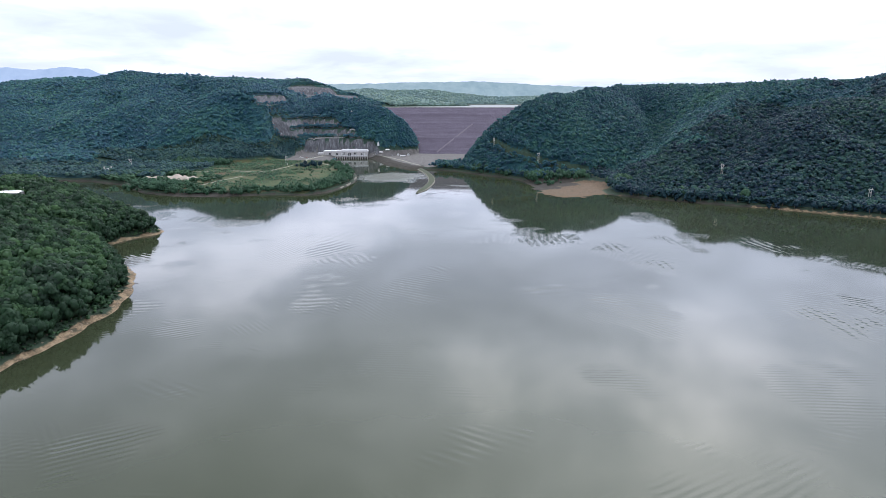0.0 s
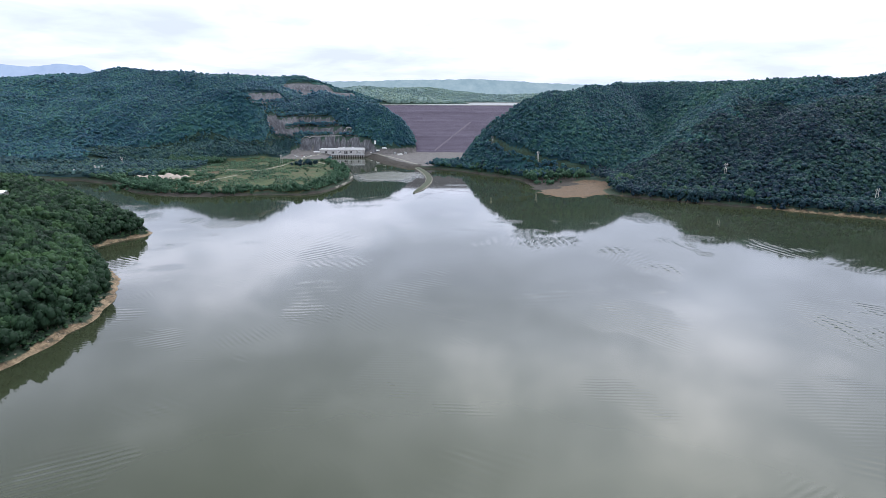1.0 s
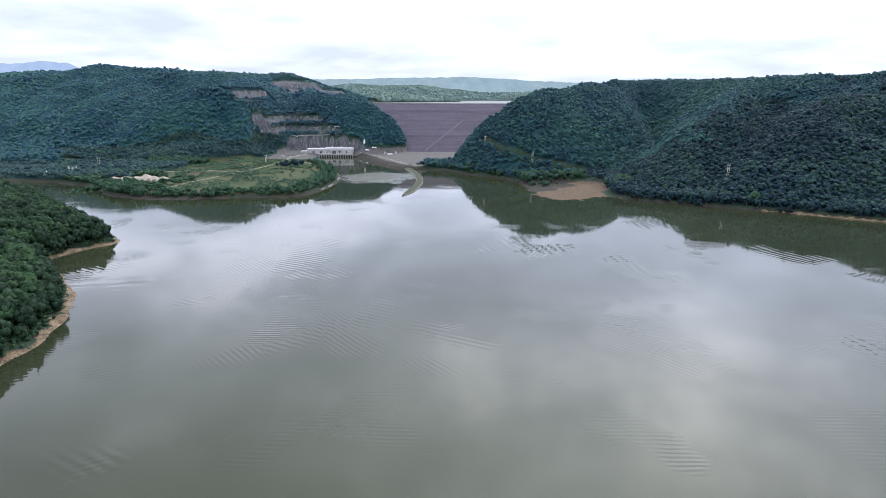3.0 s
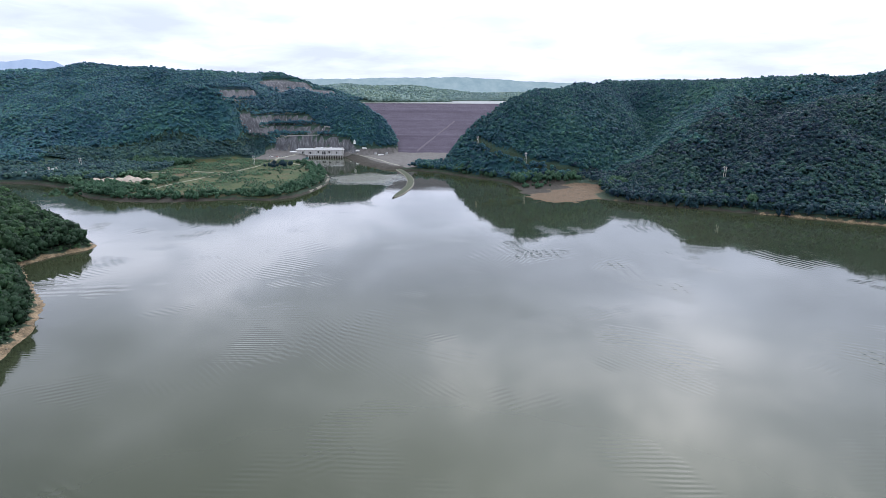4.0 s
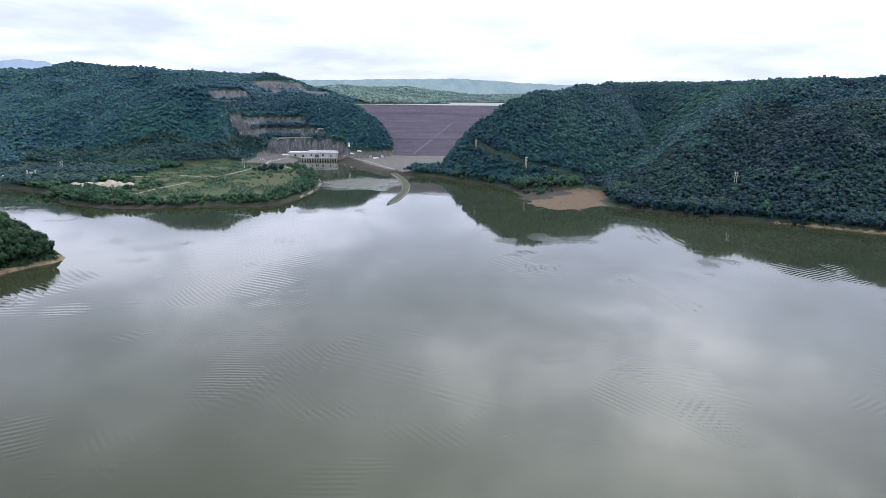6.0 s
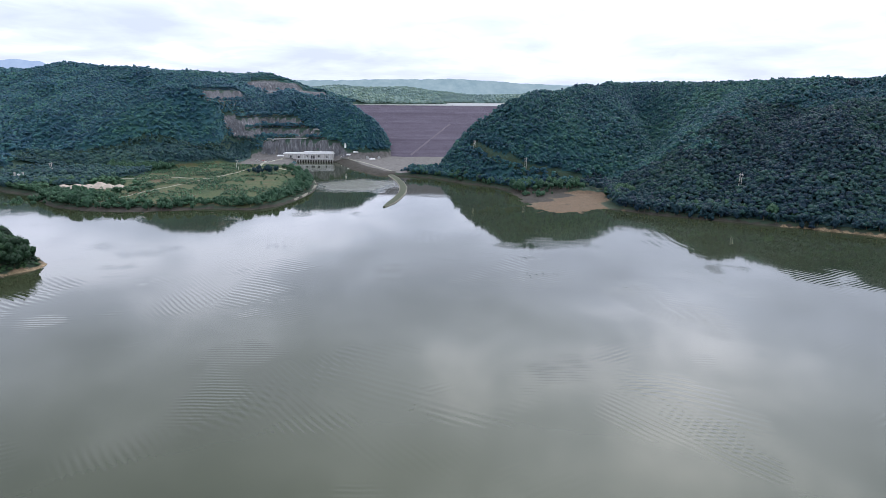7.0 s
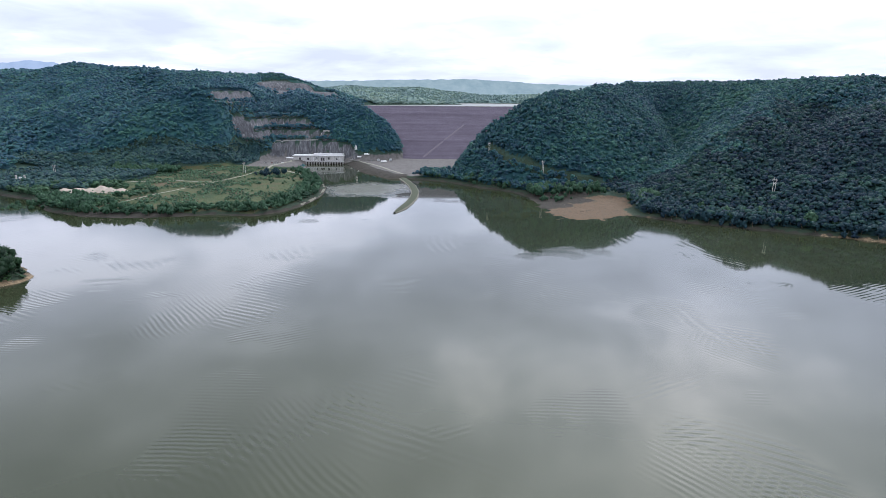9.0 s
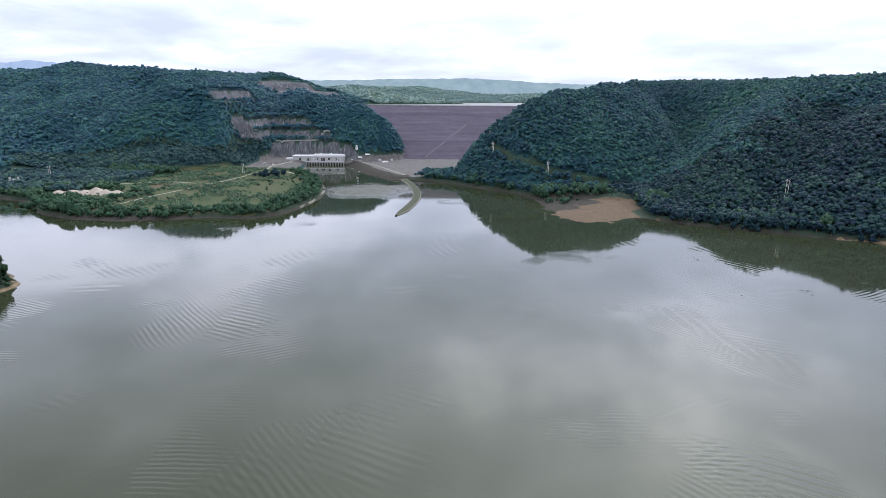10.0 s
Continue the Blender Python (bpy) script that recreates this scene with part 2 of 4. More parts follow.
    for name, look_of_it in layers:
        colour = blend(n, l, edge(name), colour, look_of_it)
    l.new(colour, b.inputs["Base Color"])
    relief(n, l, b, two, 1.2)
    return m


def water(name, still, rough=0.045):
    """Silty, nearly calm water with passing trains of ripples."""
    m, n, l, b = material(name, rough, 0, 0.5)
    b.inputs["IOR"].default_value = 1.33
    at = where(n, l)
    silt = noisy(n, l, at, 0.006, 4, 0.6)
    l.new(ramp(n, l, silt, [(0.3, (0.016, 0.021, 0.011)), (0.7, (0.023, 0.028, 0.015))]), b.inputs["Base Color"])
    height = math_node(n, l, "MULTIPLY", noisy(n, l, at, 0.09, 3, 0.5), 0.010 * still)
    for turn, scale, seed, tall in ((62, 0.082, 0.0125, 0.075), (118, 0.062, 0.0105, 0.085), (92, 0.105, 0.014, 0.055), (140, 0.090, 0.0095, 0.065)):
        w = n.new("ShaderNodeTexWave")
        w.wave_profile = "SIN"
        for key, value in (("Scale", scale), ("Distortion", 3.5), ("Detail", 2.0), ("Detail Scale", 0.35), ("Detail Roughness", 0.5)):
            w.inputs[key].default_value = value
        l.new(where(n, l, (1, 1, 1), turn=turn), w.inputs["Vector"])
        shift = n.new("ShaderNodeMapping")
        shift.inputs["Location"].default_value = (turn * 3.0, turn * 7.0, 0)
        l.new(at, shift.inputs[0])
        mask = ramp(n, l, noisy(n, l, shift.outputs[0], seed, 3, 0.5), [(0.585, 0.0), (0.70, 1.0)])
        part_of = math_node(n, l, "MULTIPLY", math_node(n, l, "MULTIPLY", w.outputs["Fac"], mask), tall * still)
        height = math_node(n, l, "ADD", height, part_of)
    # the open reach up the valley lies calmer
    axes = n.new("ShaderNodeSeparateXYZ")
    l.new(at, axes.inputs[0])
    reach = ramp(n, l, math_node(n, l, "DIVIDE", axes.outputs[1], 1000.0), [(0.48, 1.0), (0.72, 0.38)])
    height = math_node(n, l, "MULTIPLY", height, reach)
    # rough water below the powerhouse outlet
    away = n.new("ShaderNodeVectorMath")
    away.operation = "DISTANCE"
    l.new(where(n, l), away.inputs[0])
    away.inputs[1].default_value = (-115, 1058, 0)
    torn = math_node(n, l, "MULTIPLY", noisy(n, l, at, 0.016, 4, 0.6), 0.55)
    churn = ramp(n, l, math_node(n, l, "ADD", math_node(n, l, "DIVIDE", away.outputs["Value"], 190.0), torn), [(0.42, 1.0), (0.72, 0.0)])
    chop = math_node(n, l, "MULTIPLY", noisy(n, l, at, 0.4, 4, 0.6), 0.9 * still)
    height = math_node(n, l, "ADD", height, math_node(n, l, "MULTIPLY", chop, churn))
    l.new(math_node(n, l, "ADD", math_node(n, l, "MULTIPLY", churn, 0.42), rough), b.inputs["Roughness"])
    relief(n, l, b, height, 1.0)
    return m


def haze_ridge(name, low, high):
    """A far range: the haze of bright air is painted on as a pale glow."""
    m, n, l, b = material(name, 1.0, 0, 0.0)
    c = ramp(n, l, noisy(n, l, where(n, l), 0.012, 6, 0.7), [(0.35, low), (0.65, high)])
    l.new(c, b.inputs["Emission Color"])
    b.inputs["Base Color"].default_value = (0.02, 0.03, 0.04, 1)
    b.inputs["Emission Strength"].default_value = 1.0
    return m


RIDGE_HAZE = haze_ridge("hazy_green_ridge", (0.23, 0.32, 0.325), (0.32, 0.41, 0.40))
RIPRAP, GROUND, POOL, LAKE = riprap(), ground_cover(), water("pool_water", 1.0), water("lake_water", 0.6, 0.35)
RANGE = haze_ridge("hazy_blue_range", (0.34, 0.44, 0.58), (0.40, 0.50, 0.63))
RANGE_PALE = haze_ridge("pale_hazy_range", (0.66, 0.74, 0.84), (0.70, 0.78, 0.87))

# ---------------------------------------------------------------- terrain
# Plan in metres: x to the right, y up the valley, z above the lower pool.
PENINSULA = [(-420, -500), (-300, -60), (-262, 150), (-252, 265), (-245, 301), (-241, 340), (-250, 395), (-272, 435),
             (-301, 471), (-334, 508), (-350, 531), (-341, 560), (-325, 582), (-327, 600), (-352, 626), (-428, 692), (-505, 772),
             (-615, 862), (-800, 925), (-2700, 960), (-2700, -500)]
MAINLAND = [(-2700, 1020), (-900, 1015), (-650, 985), (-573, 950), (-522, 896), (-473, 854), (-430, 832), (-381, 826),
            (-318, 834), (-273, 850), (-225, 840), (-195, 867), (-179, 919), (-169, 984), (-176, 1061), (-202, 1151),
            (-242, 1240), (-268, 1330), (-285, 1388), (-192, 1388), (-176, 1350), (-146, 1265), (-86, 1170), (-40, 1172),
            (15, 1143), (70, 1078), (118, 1036), (139, 988), (141, 922), (147, 858), (172, 834), (204, 831), (232, 854),
            (260, 855), (284, 831), (336, 797), (386, 775), (414, 762), (455, 738), (550, 682), (700, 600), (900, 500),
            (1300, 350), (2700, 200), (2700, 4950), (-2700, 4950)]
# Ridge lines: x, y, height of the ground, half width of the slope.
RIDGE_EAST = [(124, 1165, 86, 90), (155, 1182, 119, 125), (190, 1208, 142, 165), (230, 1235, 149, 205), (300, 1290, 152, 228), (395, 1480, 160, 240), (490, 1580, 169, 260), (600, 1500, 168, 270),
              (670, 1320, 167, 300), (745, 1210, 172, 340), (800, 1165, 175, 370), (860, 1120, 187, 390), (1000, 1040, 192, 420), (1300, 850, 195, 500), (2300, 700, 200, 600)]
SPUR_EAST = [(690, 1290, 166, 250), (585, 1185, 146, 210), (532, 1095, 133, 190), (486, 1030, 112, 170), (430, 975, 80, 130), (378, 910, 38, 88), (342, 860, 14, 50)]
FACE_EAST = [(860, 1120, 170, 330), (738, 1040, 158, 290), (618, 965, 124, 230), (548, 905, 84, 165), (492, 855, 53, 115)]
RIDGE_WEST = [(-2700, 2100, 160, 900), (-1440, 1890, 176, 800), (-1300, 1855, 195, 760), (-1125, 1845, 198, 740),
              (-1000, 1840, 217, 720), (-893, 1840, 201, 700), (-760, 1850, 197, 660), (-640, 1890, 196, 600), (-580, 1950, 191, 560),
              (-490, 2000, 196, 520), (-425, 2010, 170, 420), (-380, 2040, 142, 320), (-300, 2120, 112, 220)]
SPUR_DAM = [(-430, 1950, 160, 330), (-365, 1720, 138, 230), (-310, 1570, 130, 155), (-225, 1510, 116, 108), (-170, 1484, 111, 92),
            (-128, 1470, 85, 60), (-106, 1466, 50, 32), (-96, 1462, 15, 14)]
SPUR_QUARRY = [(-560, 1900, 186, 380), (-520, 1640, 168, 260), (-488, 1395, 152, 140), (-560, 1382, 154, 190), (-620, 1365, 132, 185), (-700, 1340, 116, 180),
               (-820, 1335, 106, 180), (-950, 1350, 86, 170)]
SPUR_WEST = [(-1000, 1840, 210, 450), (-900, 1520, 120, 360), (-800, 1280, 44, 220), (-760, 1200, 12, 130)]
FAR_NEAR = [(-1600, 2900, 175, 600), (-590, 3000, 172, 550), (-346, 3000, 181, 520), (-49, 3000, 178, 460), (150, 2850, 150, 420), (420, 2850, 140, 360), (900, 2900, 160, 450)]
FAR_RISE = [(-320, 2200, 150, 330), (-120, 2280, 138, 280), (60, 2330, 124, 220)]
FAR_BACK = [(-2600, 4250, 150, 900), (2600, 4000, 150, 1200)]


def ridge_height(x, y, line, power):
    """The ground that falls off on both sides of a ridge line."""
    best = np.zeros_like(x)
    for (ax, ay, az, aw), (bx, by, bz, bw) in zip(line, line[1:]):
        ux, uy = bx - ax, by - ay
        s = np.clip(((x - ax) * ux + (y - ay) * uy) / (ux * ux + uy * uy), 0, 1)
        away = np.hypot(x - ax - s * ux, y - ay - s * uy)
        t = np.clip(away / (aw + s * (bw - aw)), 0, 1)
        best = np.maximum(best, (az + s * (bz - az)) * (1 - t ** power))
    return best


def inland(x, y, outline):
    """Signed distance to an outline: above nought inside it."""
    far, inside = np.full_like(x, 1e9), np.zeros(x.shape, bool)
    for (ax, ay), (bx, by) in zip(outline, outline[1:] + outline[:1]):
        ux, uy = bx - ax, by - ay
        s = np.clip(((x - ax) * ux + (y - ay) * uy) / (ux * ux + uy * uy), 0, 1)
        far = np.minimum(far, np.hypot(x - ax - s * ux, y - ay - s * uy))
        if ay != by:
            inside ^= ((ay > y) != (by > y)) & (x < ax + (y - ay) * ux / uy)
    return np.where(inside, far, -far)


def value_noise(x, y, seed):
    """Smooth noise between -1 and 1, one cell a unit."""
    ix, iy = np.floor(x).astype(np.int64), np.floor(y).astype(np.int64)
    fx, fy = x - ix, y - iy
    fx, fy = fx * fx * (3 - 2 * fx), fy * fy * (3 - 2 * fy)

    def corner(a, b):
        n = (a * 374761393 + b * 668265263 + seed * 974634777) & 0x7FFFFFFF
        n = ((n ^ (n >> 13)) * 1274126177) & 0x7FFFFFFF
        return ((n ^ (n >> 16)) & 0xFFFF) / 32767.5 - 1

    low = corner(ix, iy) * (1 - fx) + corner(ix + 1, iy) * fx
    high = corner(ix, iy + 1) * (1 - fx) + corner(ix + 1, iy + 1) * fx
    return low * (1 - fy) + high * fy


GULLIES = [([(285, 960), (352, 1050), (425, 1190), (470, 1300), (500, 1380)], 26, 40), ([(640, 905), (720, 1010), (790, 1120)], 16, 45),
           ([(-705, 1240), (-690, 1330), (-685, 1440), (-700, 1560), (-760, 1720)], 30, 48), ([(-600, 1215), (-547, 1245), (-505, 1278), (-480, 1325)], 24, 34), ([(-850, 1240), (-860, 1400), (-900, 1560)], 22, 45), ([(-930, 1200), (-1040, 1400), (-1090, 1640)], 26, 80), ([(190, 1080), (240, 1170), (290, 1250)], 12, 35)]


def plan_distance(line, x, y):
    far = np.full_like(x, 1e9)
    for (ax, ay), (bx, by) in zip(line, line[1:]):
        ux, uy = bx - ax, by - ay
        s = np.clip(((x - ax) * ux + (y - ay) * uy) / (ux * ux + uy * uy), 0, 1)
        far = np.minimum(far, np.hypot(x - ax - s * ux, y - ay - s * uy))
    return far


def step(a, b, x):
    t = np.clip((x - a) / (b - a), 0, 1)
    return t * t * (3 - 2 * t)


def box_mask(x, y, x0, x1, y0, y1, soft):
    return step(x0 - soft, x0 + soft, x) * step(x1 + soft, x1 - soft, x) * step(y0 - soft, y0 + soft, y) * step(y1 + soft, y1 - soft, y)


def quarry_mask(x, y, hills):
    edge = 25 * value_noise(x / 40, y / 40, 5)
    west = np.interp(hills, (10, 44, 50, 66, 72, 95), (-372, -374, -408, -412, -428, -432))
    east = np.interp(hills, (10, 40, 50, 66, 72, 95), (-176, -190, -243, -247, -287, -302))
    low = box_mask(x + 0.5 * edge, y, west, east, 1385, 1560, 10) * step(104, 92, hills)
    high = box_mask(x + edge, y, -522, -318, 1790, 1995, 14) * step(120, 130, hills) * step(190, 182, hills)
    side = box_mask(x + 0.6 * edge, y, -484, -424, 1380, 1560, 10) * step(112, 124, hills) * step(160, 150, hills)
    return np.maximum(np.maximum(low, high), side)


def terrain(x, y):
    """Height of the ground and distance inland from the pool."""
    x, y = np.asarray(x, float), np.asarray(y, float)
    wob = 3.0 * value_noise(x / 22, y / 22, 1) + 1.5 * value_noise(x / 9, y / 9, 2)
    d_pen = inland(x, y, PENINSULA)
    d_main = inland(x, y, MAINLAND)
    d = np.maximum(d_pen, d_main)
    d = d + (wob - 1.5) * (np.abs(y - 1360) > 60) * (np.abs(d) < 60) * (1 - box_mask(x, y, -222, -150, 872, 1165, 8))
    d = d + box_mask(x, y, 118, 255, 815, 960, 12) * (7 * value_noise(x / 16, y / 10, 11) + 4 * value_noise(x / 6, y / 4, 12)) * (np.abs(d) < 25)
    hills = ridge_height(x, y, RIDGE_EAST, 1.6)
    for line, power in ((SPUR_EAST, 1.3), (FACE_EAST, 1.3), (RIDGE_WEST, 1.15), (SPUR_DAM, 1.5), (SPUR_QUARRY, 1.3), (SPUR_WEST, 1.3)):
        hills = np.maximum(hills, ridge_height(x, y, line, power))
    rough = (9 * value_noise(x / 170, y / 170, 3) + 5 * value_noise(x / 75, y / 75, 4)) * np.clip(hills / 50, 0, 1)
    rough *= np.where((y > 1300) & (x < 0), 1.6, 1.0)
    hills = hills + rough * np.clip(1.4 - hills / 190, 0.15, 1)
    for line, deep, wide in GULLIES:
        hills = hills - deep * np.exp(-(plan_distance(line, x, y) / wide) ** 2) * step(15, 70, hills)
    # cut benches of the old quarry
    q = quarry_mask(x, y, hills)
    wave = hills + 4 * value_noise(x / 30, y / 30, 6)
    levels = (8, 44, 66, 90, 122, 150, 176, 210)
    cut = np.full_like(hills, 10.0)
    for lo, hi in zip(levels, levels[1:]):
        mid = lo + 0.55 * (hi - lo)
        cut = cut + (hi - lo) * step(mid - 3.5, mid + 3.5, wave)
    hills = hills * (1 - q) + (0.92 * cut + 0.08 * hills) * q
    # plateau with the upper lake
    hills = np.maximum(hills, 104 * step(1640, 1760, y) * step(-460, -330, x))
    far = np.maximum(np.maximum(ridge_height(x, y, FAR_NEAR, 1.4), ridge_height(x, y, FAR_RISE, 1.4)), ridge_height(x, y, FAR_BACK, 1.3))
    far = far + np.where(far > 20, 7 * value_noise(x / 240, y / 240, 7) + 5 * value_noise(x / 110, y / 110, 8), 0)
    hills = np.maximum(hills, np.where(y > 1850, far, 0))
    # low ground by the pool
    low = np.where(d_pen > d_main, 3 + 44 * (1 - np.exp(-np.maximum(d, 0) / 145)), 3.5 + 3.5 * (1 - np.exp(-np.maximum(d, 0) / 25)))
    low = low + 0.6 * value_noise(x / 35, y / 35, 9)
    delta = box_mask(x, y, 120, 266, 790, 985, 14)
    low = low * (1 - delta) + (0.5 + 0.011 * np.clip(d, 0, 90)) * delta
    mud = box_mask(x, y, -450, -205, 800, 856, 6)
    bank = np.clip(d, 0, None) * (0.75 - 0.6 * delta - 0.6 * mud) + np.clip(d - 22, 0, None) * np.where((y > 1370) & (x < -100), 3.0, 0.1)
    land = np.minimum(np.maximum(low, hills * (1 - 0.9 * delta)), bank)
    pad = box_mask(x, y, -420, -60, 1250, 1400, 25) * (d > 0)
    land = np.where(pad > 0, land * (1 - pad) + np.minimum(land, 8.0) * pad, land)
    z = np.where(d > 0, land, np.maximum(-5, 0.22 * d))
    return z, d
PYLONS = [(171, 1063, -42, 0.95), (92, 1146, -42, 0.8), (425, 860, -42, 0.95), (576, 746, -42, 0.95), (-643, 1120, 20, 0.85), (-346, 1187, 20, 0.8)]
RANGE_WEST = [(-3500, 3600, 250), (-2805, 3700, 322), (-2593, 3700, 308), (-2412, 3700, 325), (-2272, 3700, 314), (-2170, 3700, 280), (-1900, 3700, 200)]
RANGE_NORTH = [(-1500, 4250, 225), (-860, 4300, 237), (-580, 4300, 240), (-309, 4300, 249), (-50, 4300, 252), (204, 4300, 257), (460, 4300, 246), (718, 4300, 230), (1036, 4300, 221), (1700, 4250, 210)]
RANGE_EAST = [(600, 4750, 200), (1100, 4650, 240), (1600, 4500, 262), (2100, 4300, 250), (2500, 4100, 210)]

# ---------------------------------------------------------------- mesh helpers
def mesh_of(name, verts, tris, mat, smooth=False, **floats):
    """One mesh of triangles from arrays, with point attributes."""
    verts, tris = np.asarray(verts, np.float32), np.asarray(tris, np.int32)
    me = bpy.data.meshes.new(name)
    me.vertices.add(len(verts))
    me.vertices.foreach_set("co", verts.ravel())
    me.loops.add(tris.size)
    me.loops.foreach_set("vertex_index", tris.ravel())
    me.polygons.add(len(tris))
    me.polygons.foreach_set("loop_start", np.arange(0, tris.size, tris.shape[1], dtype=np.int32))
    me.update(calc_edges=True)
    if smooth:
        me.polygons.foreach_set("use_smooth", np.ones(len(tris), bool))
    for key, values in floats.items():
        me.attributes.new(key, "FLOAT", "POINT").data.foreach_set("value", np.asarray(values, np.float32).ravel())
    me.materials.append(mat)
    return me


def solid(bm, mat, name="solid", smooth=False):
    """The mesh of a bmesh."""
    bmesh.ops.recalc_face_normals(bm, faces=bm.faces[:])
    me = bpy.data.meshes.new(name)
    bm.to_mesh(me)
    bm.free()
    if smooth:
        for p in me.polygons:
            p.use_smooth = True
    me.materials.append(mat)
    return me


def part(name, me, parent, m=None, label=""):
    ob = new(name, me)
    ob.parent = parent
    if m is not None:
        ob.matrix_local = m
    return tagged(ob, label)


def thing(name, label, category, at=None, group="", kind=""):
    ob = new(name)
    ob.empty_display_size = 1
    if at is not None:
        ob.matrix_world = at
    return tagged(ob, label, category, group, kind)


def add_box(bm, x0, x1, y0, y1, z0, z1, bevel=0.0):
    r = bmesh.ops.create_cube(bm, size=1)
    bmesh.ops.scale(bm, vec=(x1 - x0, y1 - y0, z1 - z0), verts=r["verts"])
    bmesh.ops.translate(bm, vec=((x0 + x1) / 2, (y0 + y1) / 2, (z0 + z1) / 2), verts=r["verts"])
    if bevel:
        edges = list({e for v in r["verts"] for e in v.link_edges})
        bmesh.ops.bevel(bm, geom=edges, offset=bevel, segments=2, affect="EDGES", profile=0.5)


def block(x0, x1, y0, y1, z0, z1, mat, bevel=0.0, name="block"):
    bm = bmesh.new()
    add_box(bm, x0, x1, y0, y1, z0, z1, bevel)
    return solid(bm, mat, name)


def add_rod(bm, a, b, r0, r1, sides=8):
    a, b = Vector(a), Vector(b)
    r = bmesh.ops.create_cone(bm, cap_ends=True, segments=sides, radius1=r0, radius2=r1, depth=(b - a).length)
    q = (b - a).to_track_quat("Z", "Y").to_matrix().to_4x4()
    bmesh.ops.transform(bm, matrix=Matrix.Translation((a + b) / 2) @ q, verts=r["verts"])


def rod(a, b, r0, r1, mat, sides=8, name="rod"):
    bm = bmesh.new()
    add_rod(bm, a, b, r0, r1, sides)
    return solid(bm, mat, name)


def ground_at(x, y):
    z, _ = terrain(np.array([float(x)]), np.array([float(y)]))
    return float(z[0])


along = plan_distance


# ---------------------------------------------------------------- the ground
SWATH = [(91, 1160), (120, 1105), (146, 1083), (172, 1069), (207, 1054), (234, 1049), (262, 1045), (276, 1020), (272, 985)]
TRACKS = ([(-421, 850), (-408, 905), (-394, 965), (-372, 1025), (-356, 1072), (-336, 1160), (-322, 1245)],
          [(-322, 1245), (-285, 1228), (-250, 1191), (-222, 1135), (-204, 1079), (-192, 1020)],
          [(-640, 1075), (-520, 1060), (-430, 1085), (-356, 1075)],
          [(-322, 1245), (-330, 1300), (-318, 1360), (-300, 1420)],
          [(-168, 1398), (-140, 1352), (-110, 1296), (-84, 1240), (-60, 1196)])


def masks(x, y, z, d):
    hillside = step(9, 16, z)
    field = box_mask(x + 30 * value_noise(x / 50, y / 50, 81), y, -500, -165, 850, 1300, 12) * (1 - hillside) * step(5, 12, d)
    swath = step(5.5, 3.5, along(SWATH, x, y)) * (d > 6)
    grass = field
    lush = np.maximum(box_mask(x + 9 * value_noise(x / 11, y / 11, 85), y, 150, 250, 978, 1015, 6), box_mask(x, y, 252, 275, 850, 915, 6)) * (d > 3)
    gravel = box_mask(x, y, -378, 45, 1285, 1500, 10) * (1 - step(13, 24, z)) * (d > -2)
    gravel = np.maximum(gravel, box_mask(x, y, -150, -26, 1180, 1300, 10) * (d > -2) * (1 - step(13, 24, z)))
    outlet = box_mask(x, y, -215, -52, 1160, 1392, 8) * step(34, 24, d) * (d > -3)
    gravel = gravel * (1 - 0.9 * outlet)
    steep = np.hypot(terrain(x + 3, y)[0] - terrain(x - 3, y)[0], terrain(x, y + 3)[0] - terrain(x, y - 3)[0]) / 6
    rock = quarry_mask(x, y, z) * np.maximum(step(0.6, 1.0, steep), 0.6 * (y > 1780))
    near = inland(x, y, PENINSULA) > -20
    red = box_mask(x, y, 430, 700, 560, 790, 20)
    clay = step(np.where(near, 3.9, 2.0 + 1.8 * red), np.where(near, 1.6, 1.0), d) * (z > -3) * np.where(near | (red > 0.3), 1.0, 0.15)
    damp = step(-30, 30, 0.7 * (y - 900) - (x - 178) + 24 * value_noise(x / 20, y / 20, 94)) * box_mask(x, y, 110, 250, 820, 1000, 8) * (d > -4)
    sandbar = box_mask(x + 12 * value_noise(x / 15, y / 15, 88), y, 124, 270, 790, 985, 10) * (d > -6) * (1 - step(4, 9, z)) * (1 - 0.85 * np.maximum(damp, box_mask(x, y, 250, 272, 850, 905, 6)))
    mud = box_mask(x, y, -470, -205, 795, 850, 8) * (d > -8) * (1 - step(2, 4, z))
    return dict(grass=grass, gravel=gravel, rock=rock, clay=clay, mud=np.maximum(np.maximum(mud, step(3.6, 2.2, d) * ~near * (z > -3)), np.maximum(outlet, damp)), sandbar=sandbar, verge=np.maximum(np.maximum(step(20, 9, d) * (z > -6), swath), lush))


def spaced(*runs):
    return np.concatenate([np.arange(a, b, s) for a, b, s in runs])


def sheet(xs, ys):
    i = np.arange(len(xs) * len(ys)).reshape(len(ys), len(xs))
    return np.stack([i[:-1, :-1], i[:-1, 1:], i[1:, 1:], i[1:, :-1]], -1).reshape(-1, 4)


gx = spaced((-2690, -720, 30), (-720, 600, 6), (600, 2700, 22))
gy = spaced((-490, 240, 30), (240, 1620, 6), (1620, 2300, 10), (2300, 4950, 30))
GX, GY = np.meshgrid(gx, gy)
GZ, GD = terrain(GX, GY)
ground = new("ground", mesh_of("ground", np.stack([GX, GY, GZ], -1).reshape(-1, 3), sheet(gx, gy), GROUND, True, **masks(GX, GY, GZ, GD)))
tagged(ground, "wooded hills, grassy flat and clay banks round the pool", "ground", kind="structure")


def water_sheet(name, x0, x1, y0, y1, z, mat, label):
    bm = bmesh.new()
